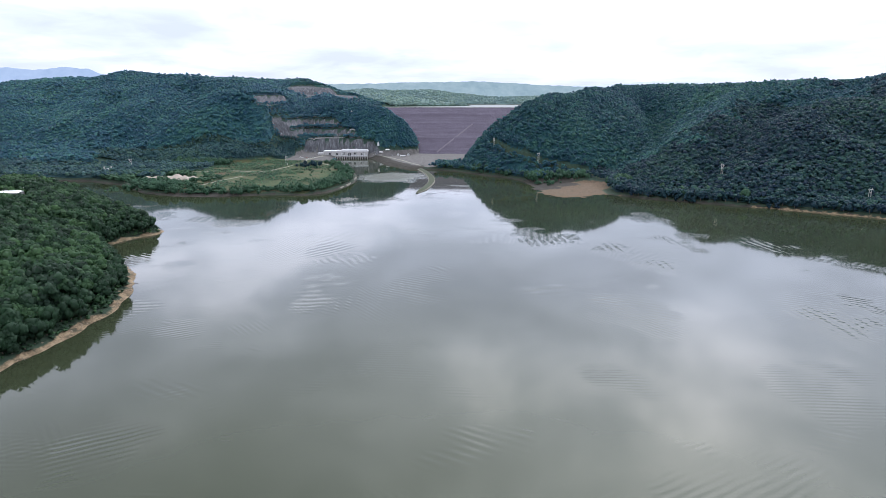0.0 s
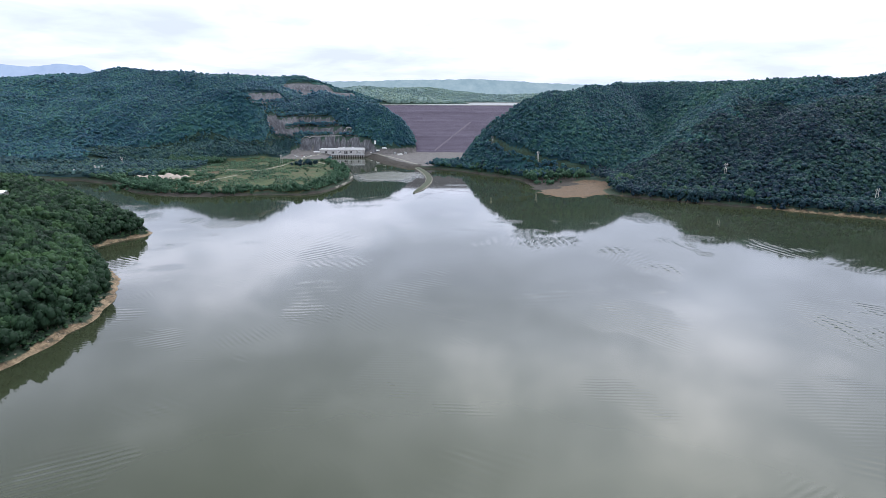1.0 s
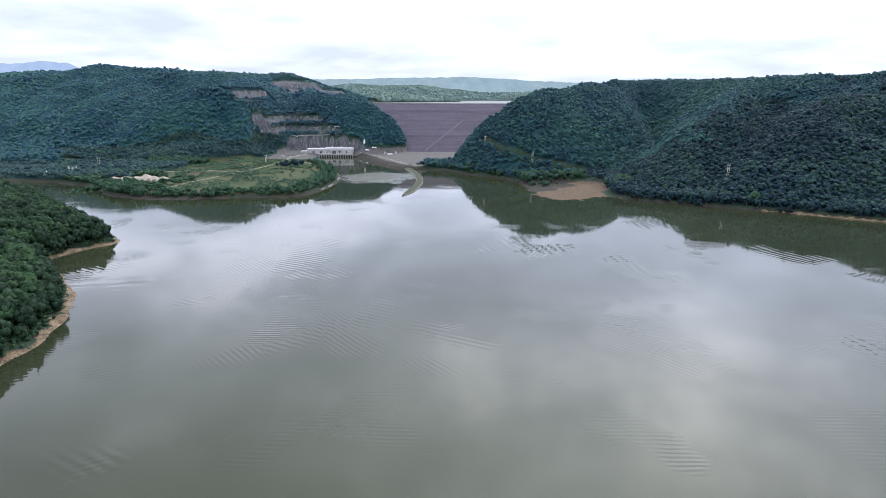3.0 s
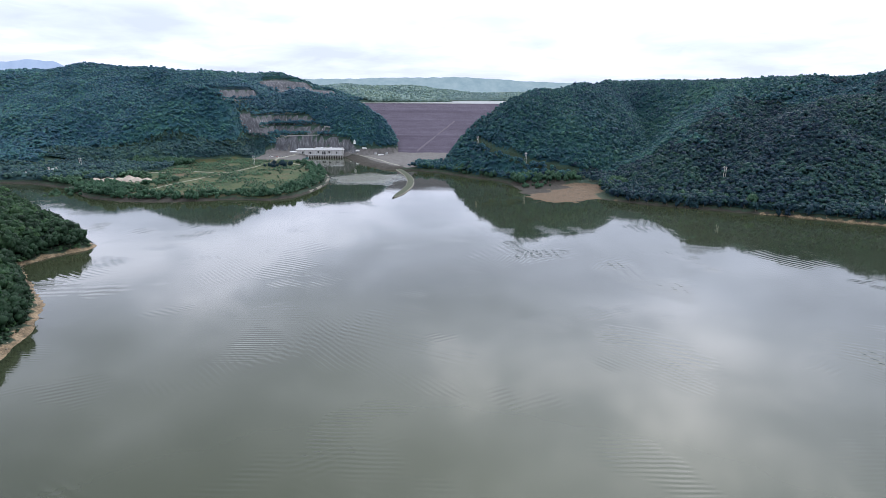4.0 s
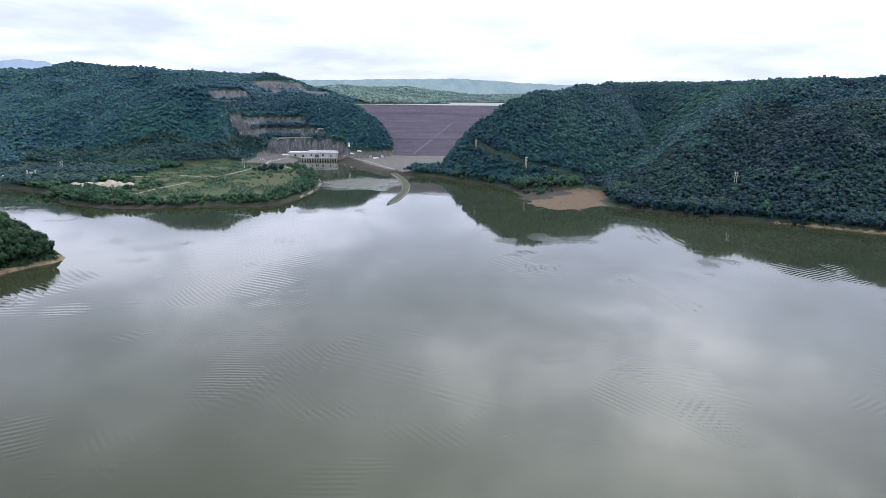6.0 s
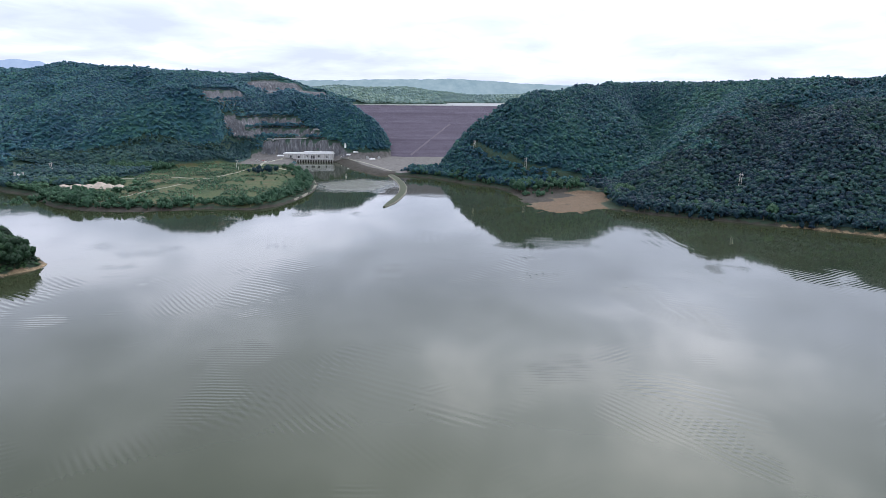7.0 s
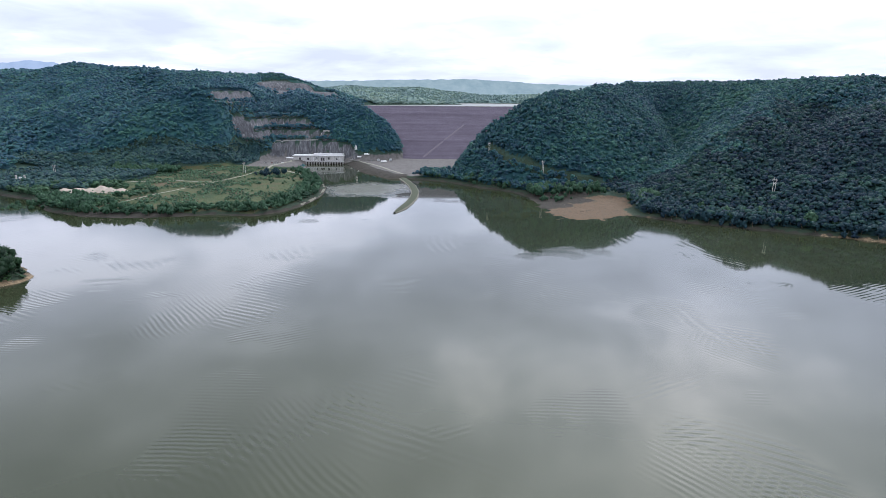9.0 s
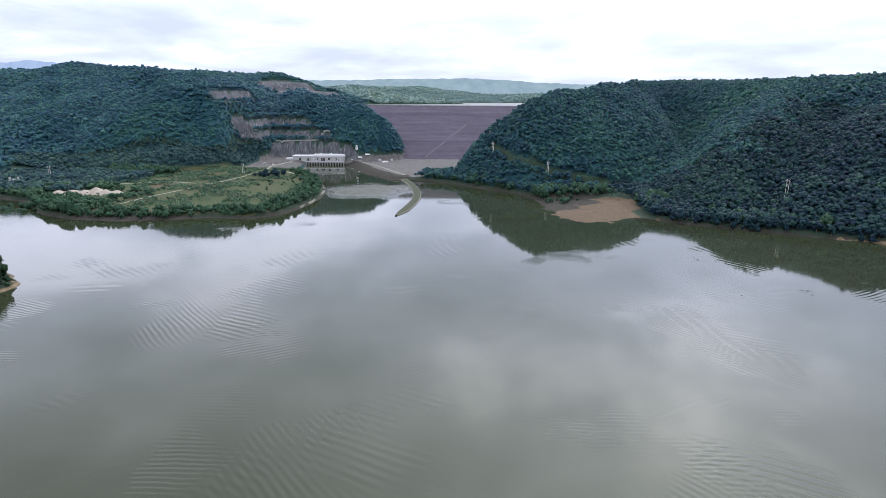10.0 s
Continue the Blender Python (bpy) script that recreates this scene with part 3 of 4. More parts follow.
    bm.faces.new([bm.verts.new(p) for p in ((x0, y0, z), (x1, y0, z), (x1, y1, z), (x0, y1, z))])
    return tagged(new(name, solid(bm, mat, name)), label, "water", kind="structure")


water_sheet("water_pool", -2690, 2690, -490, 1400, 0.0, POOL, "calm silty grey-green water mirroring the cloudy sky")
water_sheet("water_lake", -250, 1100, 1668, 3300, 113.0, LAKE, "pale strip of the upper lake behind the dam")


def ribbon(name, line, width, lift, mat, label):
    """A track laid on the ground along a line."""
    pts = []
    for (ax, ay), (bx, by) in zip(line, line[1:]):
        n = max(2, int(math.hypot(bx - ax, by - ay) / 5))
        pts += [(ax + (bx - ax) * k / n, ay + (by - ay) * k / n) for k in range(n)]
    pts = np.array(pts + [line[-1]], float)
    way = np.gradient(pts, axis=0)
    way /= np.linalg.norm(way, axis=1)[:, None]
    side = np.stack([-way[:, 1], way[:, 0]], 1)
    rows = []
    for k in (-0.5, -0.42, 0.42, 0.5):
        p = pts + side * k * width
        z = terrain(p[:, 0], p[:, 1])[0] + (lift if abs(k) < 0.45 else -0.3)
        rows.append(np.column_stack([p, z]))
    v = np.stack(rows, 1).reshape(-1, 3)
    i = np.arange(len(pts) * 4).reshape(len(pts), 4)
    return tagged(new(name, mesh_of(name, v, np.stack([i[:-1, :-1], i[:-1, 1:], i[1:, 1:], i[1:, :-1]], -1).reshape(-1, 4), mat, True)), label, "road", kind="structure")


for line, width in zip(TRACKS, (3.6, 5.0, 4.0, 6.0, 4.0)):
    ribbon("road", line, width, 0.25, TRACK, "pale gravel track across the grassy flat")


# ---------------------------------------------------------------- the dam
CREST_Y, CREST_Z, TOE_Y, TOE_Z = 1660.0, 118.5, 1440.0, 6.0


def face_height(y):
    return TOE_Z + (y - TOE_Y) * (CREST_Z - TOE_Z) / (CREST_Y - 7 - TOE_Y)


def build_dam():
    dam = thing("dam", "broad purple-brown rockfill dam closing the valley", "dam", pose(0, 0, 0))
    xs, ys = np.arange(-340, 430, 5.0), spaced((1425, 1654, 4))
    X, Y = np.meshgrid(xs, ys)
    Z = face_height(Y) + 0.5 * value_noise(X / 14, Y / 8, 21) + 0.35 * value_noise(X / 5, Y / 4, 22)
    for berm in (1508, 1575, 1620):
        Z = Z + 1.3 * np.exp(-((Y - berm) / 3.0) ** 2)
    v = np.stack([X, Y, Z], -1).reshape(-1, 3)
    part("embankment", mesh_of("embankment", v, sheet(xs, ys), RIPRAP, True), dam, label="slope of dumped purple-brown rock")
    part("upstream_slope", mesh_of("upstream_slope", [(-340, 1667, CREST_Z), (430, 1667, CREST_Z), (430, 1730, 84), (-340, 1730, 84), (-340, 1660, 80), (430, 1660, 80)],
                                   [(0, 1, 2, 3), (0, 4, 5, 1)], RIPRAP), dam)
    part("crest_road", block(-340, 430, 1653, 1667, CREST_Z - 3, CREST_Z, TRACK, 0.2), dam, label="pale gravel road along the crest")
    part("parapet", block(-340, 430, 1653.2, 1654.0, CREST_Z, CREST_Z + 1.0, CONCRETE, 0.08), dam, label="low pale concrete parapet")
    n, rows = 60, []
    for k in range(n + 1):
        s = k / n
        x, y = -30 + 96 * s, 1448 + 124 * s
        rows += [(x - 1.2, y + 0.9, face_height(y + 0.9) + 1.0), (x + 1.2, y - 0.9, face_height(y - 0.9) + 1.2), (x + 1.9, y - 1.5, face_height(y - 1.5) - 0.6)]
    i = np.arange(3 * (n + 1)).reshape(n + 1, 3)
    part("access_ramp", mesh_of("access_ramp", rows, np.stack([i[:-1, :-1], i[:-1, 1:], i[1:, 1:], i[1:, :-1]], -1).reshape(-1, 4), plain("ramp_gravel", [(0.3, (0.070, 0.060, 0.075)), (0.7, (0.098, 0.085, 0.102))], 0.3, 0.95)),
         dam, label="lighter ramp slanting up the face")
    return dam


build_dam()


# ---------------------------------------------------------------- powerhouse
def build_powerhouse():
    x0, x1, yf, yb, deck, top = -309.0, -201.0, 1389.0, 1418.0, 6.5, 16.5
    house = thing("powerhouse", "long pale concrete powerhouse with a flat roof over the tailrace", "building", pose(0, 0, 0))
    part("wall", block(x0, x1, yf + 6, yb, deck - 6, top, PANEL, 0.15), house, label="pale wall of precast panels")
    part("roof", block(x0 - 1.5, x1 + 1.5, yf + 4.5, yb + 1, top, top + 1.6, ROOFING, 0.2), house, label="light grey flat roof")
    part("roof_hall", block(x0 + 42, x1 - 1, yf + 9, yb - 3, top + 1.6, top + 4.2, ROOFING, 0.2), house)
    part("deck", block(x0 + 28, x1 + 2, yf - 5, yf + 6, deck - 1.6, deck, CONCRETE, 0.15), house, label="concrete draft tube deck")
    # flat dark colour in place of the shade between the piers
    part("base_wall", block(x0 + 28, x1 + 1, yf + 1.5, yf + 6, -5, deck - 1.6, DARK_OPENING), house, label="wall under the deck, coloured dark for shade")
    pier = block(-0.9, 0.9, -5, 2, -5, 5.0, CONCRETE, 0.2)
    for k in range(15):
        part("pier", pier, house, pose(x0 + 29 + k * (x1 - x0 - 29) / 14, yf, 0))
    bay, frame_of = block(-2.2, 2.2, -0.35, 0.1, 0, 4.6, DARK_OPENING, 0.05), block(-2.6, 2.6, -0.3, 0.1, 4.7, 5.3, CONCRETE, 0.05)
    rib = block(-0.5, 0.5, -0.8, 0.1, deck, top, CONCRETE, 0.08)
    for k in range(13):
        part("pilaster", rib, house, pose(x0 + 1 + k * (x1 - x0 - 2) / 12, yf + 6, 0))
    for k in range(12):
        x = x0 + 1 + (k + 0.5) * (x1 - x0 - 2) / 12
        if k in (1, 3, 5, 8, 10):
            w = part("window", bay, house, pose(x, yf + 6, deck + 1.2 + 0.8 * (k % 3)))
            part("lintel", frame_of, w)
    part("door", block(-4, 4, -0.5, 0.1, 0, 7.0, DARK_OPENING, 0.1), house, pose(x0 + 63, yf + 6, deck), "large dark roller door")
    part("annex", block(x0 - 16, x0, yf + 8, yb - 4, deck - 4, 11.5, PANEL, 0.15), house)
    part("annex_roof", block(x0 - 17, x0 - 0.05, yf + 7, yb - 3, 11.5, 12.3, ROOFING, 0.15), house)
    vent = block(-1.6, 1.6, -1.6, 1.6, 0, 1.8, STEEL, 0.15)
    for x in (-230, -252, -276):
        part("roof_vent", vent, house, pose(x, yf + 18, top + (4.2 if x > -260 else 1.6)))
    rail = block(x0 + 28, x1 + 2, yf - 4.9, yf - 4.8, deck, deck + 1.1, STEEL)
    part("railing", rail, house)
    for k, x in enumerate((x0 + 45, x1 - 12)):
        gate = part("gantry", block(-0.5, 0.5, -4.2, -3.4, deck, deck + 6.5, STEEL, 0.05), house, pose(x, yf, 0), "steel gate hoist frame")
        part("gantry_leg", block(5.5, 6.5, -4.2, -3.4, deck, deck + 6.5, STEEL, 0.05), gate)
        part("gantry_beam", block(-0.8, 6.8, -4.3, -3.3, deck + 6.5, deck + 7.5, STEEL, 0.05), gate)
    return house


build_powerhouse()

APRON_Z = 7.0


def truck_at(x, y, turn, mat, label, long=9.0):
    z = ground_at(x, y)
    t = thing("box_truck", label, "truck", pose(x, y, z, 0, 0, turn), "vehicles by the powerhouse")
    part("cargo_box", block(-long / 2, long / 2 - 2.2, -1.3, 1.3, 0.9, 3.7, mat, 0.08), t)
    cab = part("cab", block(long / 2 - 2.1, long / 2, -1.2, 1.2, 0.6, 2.7, mat, 0.25), t)
    part("windscreen", block(long / 2 - 0.02, long / 2 + 0.03, -1.0, 1.0, 1.6, 2.45, WINDOW_GLASS), cab)
    wheel = rod((0, -0.14, 0), (0, 0.14, 0), 0.5, 0.5, RUBBER, 12)
    for wx in (-long / 2 + 1.4, long / 2 - 1.1):
        for wy in (-1.15, 1.15):
            part("wheel", wheel, t, pose(wx, wy, 0.5))
    return t


def car_at(x, y, turn, mat, label, z=None):
    z = ground_at(x, y) if z is None else z
    t = thing("car", label, "car", pose(x, y, z, 0, 0, turn), "parked cars")
    bm = bmesh.new()
    add_box(bm, -2.2, 2.2, -0.9, 0.9, 0.3, 0.95, 0.18)
    part("body", solid(bm, mat, "car_body"), t)
    bm = bmesh.new()
    r = bmesh.ops.create_cube(bm, size=1)
    for v in r["verts"]:
        high = v.co.z > 0
        v.co = Vector((v.co.x * (2.0 if high else 2.9) - 0.2, v.co.y * (1.4 if high else 1.7), 1.5 if high else 0.93))
    part("cabin", solid(bm, WINDOW_GLASS, "car_cabin"), t, label="dark glazed cabin")
    wheel = rod((0, -0.1, 0), (0, 0.1, 0), 0.33, 0.33, RUBBER, 12)
    for wx in (-1.4, 1.4):
        for wy in (-0.82, 0.82):
            part("wheel", wheel, t, pose(wx, wy, 0.33))
    return t


truck_at(-168, 1404, 10, WHITE_CAR, "white box truck parked on the gravel yard")
truck_at(-152, 1408, 0, WHITE_CAR, "white box truck parked on the gravel yard", 11)
truck_at(-112, 1376, 35, WHITE_CAR, "long white lorry parked beside the gravel bank", 14)
for k, (x, y, turn, mat, word) in enumerate(((-322, 1352, 20, WHITE_CAR, "white"), (-328, 1340, 10, GREY_CAR, "dark grey"), (-333, 1330, 30, WHITE_CAR, "white"),
                                             (-341, 1344, 0, RED_CAR, "red"), (-350, 1336, 15, WHITE_CAR, "white"), (-336, 1360, 80, GREY_CAR, "dark grey"),
                                             (-358, 1350, 40, WHITE_CAR, "white"), (-185, 1402, 5, WHITE_CAR, "white"), (-140, 1398, 60, GREY_CAR, "dark grey"))):
    car_at(x, y, turn, mat, f"{word} car parked on gravel near the powerhouse")
for x in (-96, 76):
    car_at(x, 1660, 0, WHITE_CAR, "white car standing on the dam's crest road", CREST_Z)


def transformer_at(x, y):
    z = ground_at(x, y)
    t = thing("transformer", "grey steel transformer with insulators beside the powerhouse", "transformer", pose(x, y, z), "yard transformers")
    part("tank", block(-2.6, 2.6, -1.6, 1.6, 0.4, 4.2, STEEL, 0.15), t)
    part("plinth", block(-3.2, 3.2, -2.2, 2.2, -0.6, 0.4, CONCRETE, 0.05), t)
    bush = rod((0, 0, 4.2), (0, 0, 6.6), 0.25, 0.12, TIMBER, 8)
    for k in (-1.6, 0, 1.6):
        part("insulator", bush, t, pose(k, 0, 0))
    fin = block(-0.06, 0.06, -2.2, -1.6, 0.8, 3.9, STEEL)
    for k in range(6):
        part("cooling_fin", fin, t, pose(-2.1 + 0.84 * k, 0, 0))


for x, y in ((-126, 1402), (-100, 1404)):
    transformer_at(x, y)


def tank_tower(x, y):
    z = ground_at(x, y)
    t = thing("tank", "white upright steel tank on the gravel yard", "tank", pose(x, y, z))
    part("shell", rod((0, 0, -0.5), (0, 0, 8.5), 2.6, 2.6, WHITE_PAINT, 20), t)
    part("cap", rod((0, 0, 8.5), (0, 0, 9.6), 2.7, 0.4, WHITE_PAINT, 20), t)
    part("ladder", block(-0.3, 0.3, -2.8, -2.6, 0, 9, STEEL), t)


tank_tower(-176, 1412)


def barrier(xa, ya, xb, yb, tall, label):
    z = ground_at((xa + xb) / 2, (ya + yb) / 2)
    t = thing("barrier", label, "barrier", pose(0, 0, 0))
    n = 26
    for k in range(n):
        s0, s1 = k / n, (k + 0.94) / n
        p, q = (xa + (xb - xa) * s0, ya + (yb - ya) * s0), (xa + (xb - xa) * s1, ya + (yb - ya) * s1)
        zz = ground_at((p[0] + q[0]) / 2, (p[1] + q[1]) / 2)
        part("panel", block(0, math.hypot(q[0] - p[0], q[1] - p[1]), -0.25, 0.25, -1.0, tall, CONCRETE, 0.05), t,
             Matrix.Translation((p[0], p[1], zz)) @ Matrix.Rotation(math.atan2(q[1] - p[1], q[0] - p[0]), 4, "Z"))


# ---------------------------------------------------------------- dyke in the channel
def build_dyke():
    line = np.array([(-52, 866), (-43, 900), (-37, 935), (-32, 975), (-31, 1015), (-34, 1055), (-40, 1095), (-49, 1135), (-60, 1175), (-68, 1202)], float)
    t = np.linspace(0, len(line) - 1, 90)
    pts = np.column_stack([np.interp(t, np.arange(len(line)), line[:, k]) for k in (0, 1)])
    way = np.gradient(pts, axis=0)
    way /= np.linalg.norm(way, axis=1)[:, None]
    side = np.stack([-way[:, 1], way[:, 0]], 1)
    d = thing("dyke", "long curved grassy dyke with stony edges in the channel", "embankment", pose(0, 0, 0))
    end = np.clip(np.arange(90) / 10.0, 0.05, 1) ** 0.5

    def strip(cols, mat, name, label):
        rows = []
        for k, z, rough in cols:
            o = pts + side * (k * end + 0.6 * rough * value_noise(np.arange(90) / 2.3, np.full(90, k), 31))[:, None]
            rows.append(np.column_stack([o, z * np.clip(end, 0.6, 1) + 0.25 * rough * value_noise(np.arange(90) / 1.4, np.full(90, k + 9), 32)]))
        v, m = np.stack(rows, 1).reshape(-1, 3), len(cols)
        i = np.arange(90 * m).reshape(90, m)
        part(name, mesh_of(name, v, np.stack([i[:-1, :-1], i[:-1, 1:], i[1:, 1:], i[1:, :-1]], -1).reshape(-1, 4), mat, True), d, label=label)

    strip([(-7.0, -2.5, 0), (-6.0, 0.9, 0.7), (-5.4, 1.5, 0.7), (-4.9, 1.7, 0.3)], DYKE_STONE, "stone_edge", "edge of pale stones")
    strip([(4.9, 1.7, 0.3), (5.4, 1.5, 0.7), (6.0, 0.9, 0.7), (7.0, -2.5, 0)], DYKE_STONE, "stone_edge", "edge of pale stones")
    strip([(-5.2, 1.6, 0.3), (-2.8, 2.2, 0.6), (0, 2.5, 0.6), (2.8, 2.2, 0.6), (5.2, 1.6, 0.3)], GRASS_BANK, "grass_top", "worn grass top")


build_dyke()


def build_revetment():
    """The stone-faced edge of the flat along the channel."""
    line = [(-197, 872), (-189, 890), (-179, 919), (-174, 950), (-169, 984), (-172, 1022), (-176, 1061), (-188, 1104), (-202, 1151)]
    t = np.linspace(0, len(line) - 1, 150)
    pts = np.column_stack([np.interp(t, np.arange(len(line)), [p[k] for p in line]) for k in (0, 1)])
    way = np.gradient(pts, axis=0)
    way /= np.linalg.norm(way, axis=1)[:, None]
    side = np.stack([-way[:, 1], way[:, 0]], 1)
    rows = []
    for off, z, rough in ((-1.6, -1.4, 0.0), (0.0, 0.35, 0.7), (1.4, 1.3, 0.7), (2.8, 2.1, 0.5), (3.8, 1.6, 0.0)):
        o = pts + side * (off + 0.5 * rough * value_noise(np.arange(150) / 1.7, np.full(150, off), 33))[:, None]
        rows.append(np.column_stack([o, z + 0.4 * rough * value_noise(np.arange(150) / 1.3, np.full(150, off + 5), 34)]))
    i = np.arange(150 * 5).reshape(150, 5)
    me = mesh_of("revetment", np.stack(rows, 1).reshape(-1, 3), np.stack([i[:-1, :-1], i[:-1, 1:], i[1:, 1:], i[1:, :-1]], -1).reshape(-1, 4), DYKE_STONE, False)
    tagged(new("revetment", me), "pale stone revetment along the edge of the flat", "embankment")


build_revetment()


# ---------------------------------------------------------------- pylons, gate, sheds
def h_frame_mesh():
    f = {}
    f["pole"] = rod((0, 0, -2), (0, 0, 24), 0.32, 0.2, TIMBER, 8)
    f["crossarm"] = block(-3.0, 3.0, -0.14, 0.14, 21.5, 21.9, TIMBER, 0.03)
    bm = bmesh.new()
    add_rod(bm, (-1.3, 0, 14.5), (1.3, 0, 19.5), 0.12, 0.12, 6)
    f["brace"] = solid(bm, TIMBER, "brace")
    f["insulator"] = rod((0, 0, 20.0), (0, 0, 21.4), 0.12, 0.12, STEEL, 6)
    return f


H_FRAME = h_frame_mesh()


def pylon_at(x, y, turn, tall=1.0):
    p = thing("pylon", "weathered timber H-frame power pylon standing above the trees", "pylon", pose(x, y, ground_at(x, y), 0, 0, turn) @ Matrix.Diagonal((1, 1, tall, 1)), "power line pylons")
    for k in (-1.3, 1.3):
        part("pole", H_FRAME["pole"], p, pose(k, 0, 0))
    part("crossarm", H_FRAME["crossarm"], p)
    part("brace", H_FRAME["brace"], p, pose(0, 0.3, 0))
    part("brace", H_FRAME["brace"], p, pose(0, -0.3, 0, 0, 0, 180))
    for k in (-2.7, 0, 2.7):
        part("insulator", H_FRAME["insulator"], p, pose(k, 0, 0))


for x, y, turn, tall in PYLONS:
    pylon_at(x, y, turn, tall)


def build_gate():
    x, y = -640, 1035
    z = ground_at(x, y)
    g = thing("gate_hoist", "pale concrete gate hoist frame on two legs by the water", "gate structure", pose(x, y, z, 0, 0, 8))
    for k in (-6, 6):
        part("leg", block(k - 0.9, k + 0.9, -1.2, 1.2, -1, 13, CONCRETE, 0.1), g)
    part("beam", block(-7.6, 7.6, -1.6, 1.6, 8.2, 9.6, CONCRETE, 0.1), g)
    part("cap", block(-7.0, -5.0, -1.4, 1.4, 13, 14.2, CONCRETE, 0.1), g)
    part("cap", block(5.0, 7.0, -1.4, 1.4, 13, 14.2, CONCRETE, 0.1), g)
    part("deck", block(-9, 9, -2.2, 2.2, 3.0, 4.2, CONCRETE, 0.1), g)
    part("hoist_box", block(-2.0, 2.0, -1.2, 1.2, 9.6, 11.4, STEEL, 0.15), g)


build_gate()


def shed_at(name, x, y, turn, w, l, h, label, z=None):
    z = ground_at(x, y) if z is None else z
    s = thing(name, label, "building", pose(x, y, z, 0, 0, turn))
    part("wall", block(-w / 2, w / 2, -l / 2, l / 2, -1.5, h, PANEL, 0.05), s)
    bm = bmesh.new()
    e, r = 0.6, l * 0.13
    pts = [(-w / 2 - e, -l / 2 - e, h), (w / 2 + e, -l / 2 - e, h), (w / 2 + e, l / 2 + e, h), (-w / 2 - e, l / 2 + e, h), (-w / 2 - e, 0, h + r), (w / 2 + e, 0, h + r)]
    v = [bm.verts.new(p) for p in pts]
    for f in ((0, 1, 5, 4), (2, 3, 4, 5), (0, 4, 3), (1, 2, 5), (3, 2, 1, 0)):
        bm.faces.new([v[i] for i in f])
    part("roof", solid(bm, WHITE_PAINT, "roof"), s, label="white metal gable roof")
    n = max(2, int(w / 6))
    pane = block(-0.7, 0.7, -0.06, 0.06, 0, 1.3, WINDOW_GLASS)
    for k in range(n):
        part("window", pane, s, pose(-w / 2 + (k + 0.5) * w / n, -l / 2 - 0.02, 1.2))
    part("door", block(-0.6, 0.6, -0.07, 0.07, 0, 2.1, DARK_OPENING, 0.02), s, pose(w / 2 - 1.2, -l / 2 - 0.03, 0))


shed_at("shed", -537, 655, 8, 26, 13, 10, "long shed with a white metal roof among trees")
shed_at("cabin", -556, 709, -10, 11, 8, 10, "small cabin with a white roof among trees")
shed_at("gate_house", -690, 1040, 6, 52, 9, 4.5, "long low white gate house by the water")
shed_at("relay_hut", -250, 1492, 20, 9, 6, 4, "small white hut on the wooded ridge")


def build_sand_pile():
    xs, ys = np.arange(-548, -444, 2.5), np.arange(948, 996, 2.5)
    X, Y = np.meshgrid(xs, ys)
    Z = terrain(X, Y)[0] - 1.0
    for cx, cy, r, h in ((-534, 972, 14, 4.0), (-516, 974, 17, 4.8), (-498, 973, 15, 5.0), (-484, 977, 15, 7.6), (-468, 972, 14, 6.0), (-455, 975, 12, 4.4)):
        Z = np.maximum(Z, terrain(X, Y)[0] - 1 + (1.25 * h + 1) * np.clip(1 - np.hypot((X - cx) / r, (Y - cy) / (r * 0.9)) ** 1.4, 0, 1) + 0.9 * value_noise(X / 6, Y / 6, 41) + 0.4 * value_noise(X / 2.6, Y / 2.6, 42))
    tagged(new("sand_pile", mesh_of("sand_pile", np.stack([X, Y, Z], -1).reshape(-1, 3), sheet(xs, ys), SAND_HEAP, True)), "long lumpy pale sand heap on the grassy flat", "sand pile")


build_sand_pile()


def range_of_hills(name, points, z0, mat, label):
    """A far range: a jagged crest with slopes before and behind."""
    pts = []
    for (ax, ay, az), (bx, by, bz) in zip(points, points[1:]):
        for k in range(16):
            s = k / 16
            pts.append((ax + (bx - ax) * s, ay + (by - ay) * s, az + (bz - az) * (s * s * (3 - 2 * s)) + 5 * noise.noise((ax + (bx - ax) * s) * 0.02 * Vector((1, 0, 0)))))
    v = []
    for x, y, z in pts:
        r = math.hypot(x, y)
        u = (x / r, y / r)
        v += [(x - u[0] * 260, y - u[1] * 260, z0), (x, y, z), (x + u[0] * 60, y + u[1] * 60, z0)]
    i = np.arange(len(v)).reshape(-1, 3)
    tagged(new(name, mesh_of(name, v, np.stack([i[:-1, :-1], i[:-1, 1:], i[1:, 1:], i[1:, :-1]], -1).reshape(-1, 4), mat, True)), label, "backdrop", kind="structure")


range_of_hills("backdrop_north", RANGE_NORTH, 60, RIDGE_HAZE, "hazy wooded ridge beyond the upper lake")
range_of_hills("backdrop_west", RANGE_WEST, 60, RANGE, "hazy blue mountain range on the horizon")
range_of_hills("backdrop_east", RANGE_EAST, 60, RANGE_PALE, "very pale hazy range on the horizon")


# ---------------------------------------------------------------- trees
GOLD = (1 + 5 ** 0.5) / 2
ICO_V = np.array([(-1, GOLD, 0), (1, GOLD, 0), (-1, -GOLD, 0), (1, -GOLD, 0), (0, -1, GOLD), (0, 1, GOLD), (0, -1, -GOLD), (0, 1, -GOLD),
                  (GOLD, 0, -1), (GOLD, 0, 1), (-GOLD, 0, -1), (-GOLD, 0, 1)]) / math.hypot(1, GOLD)
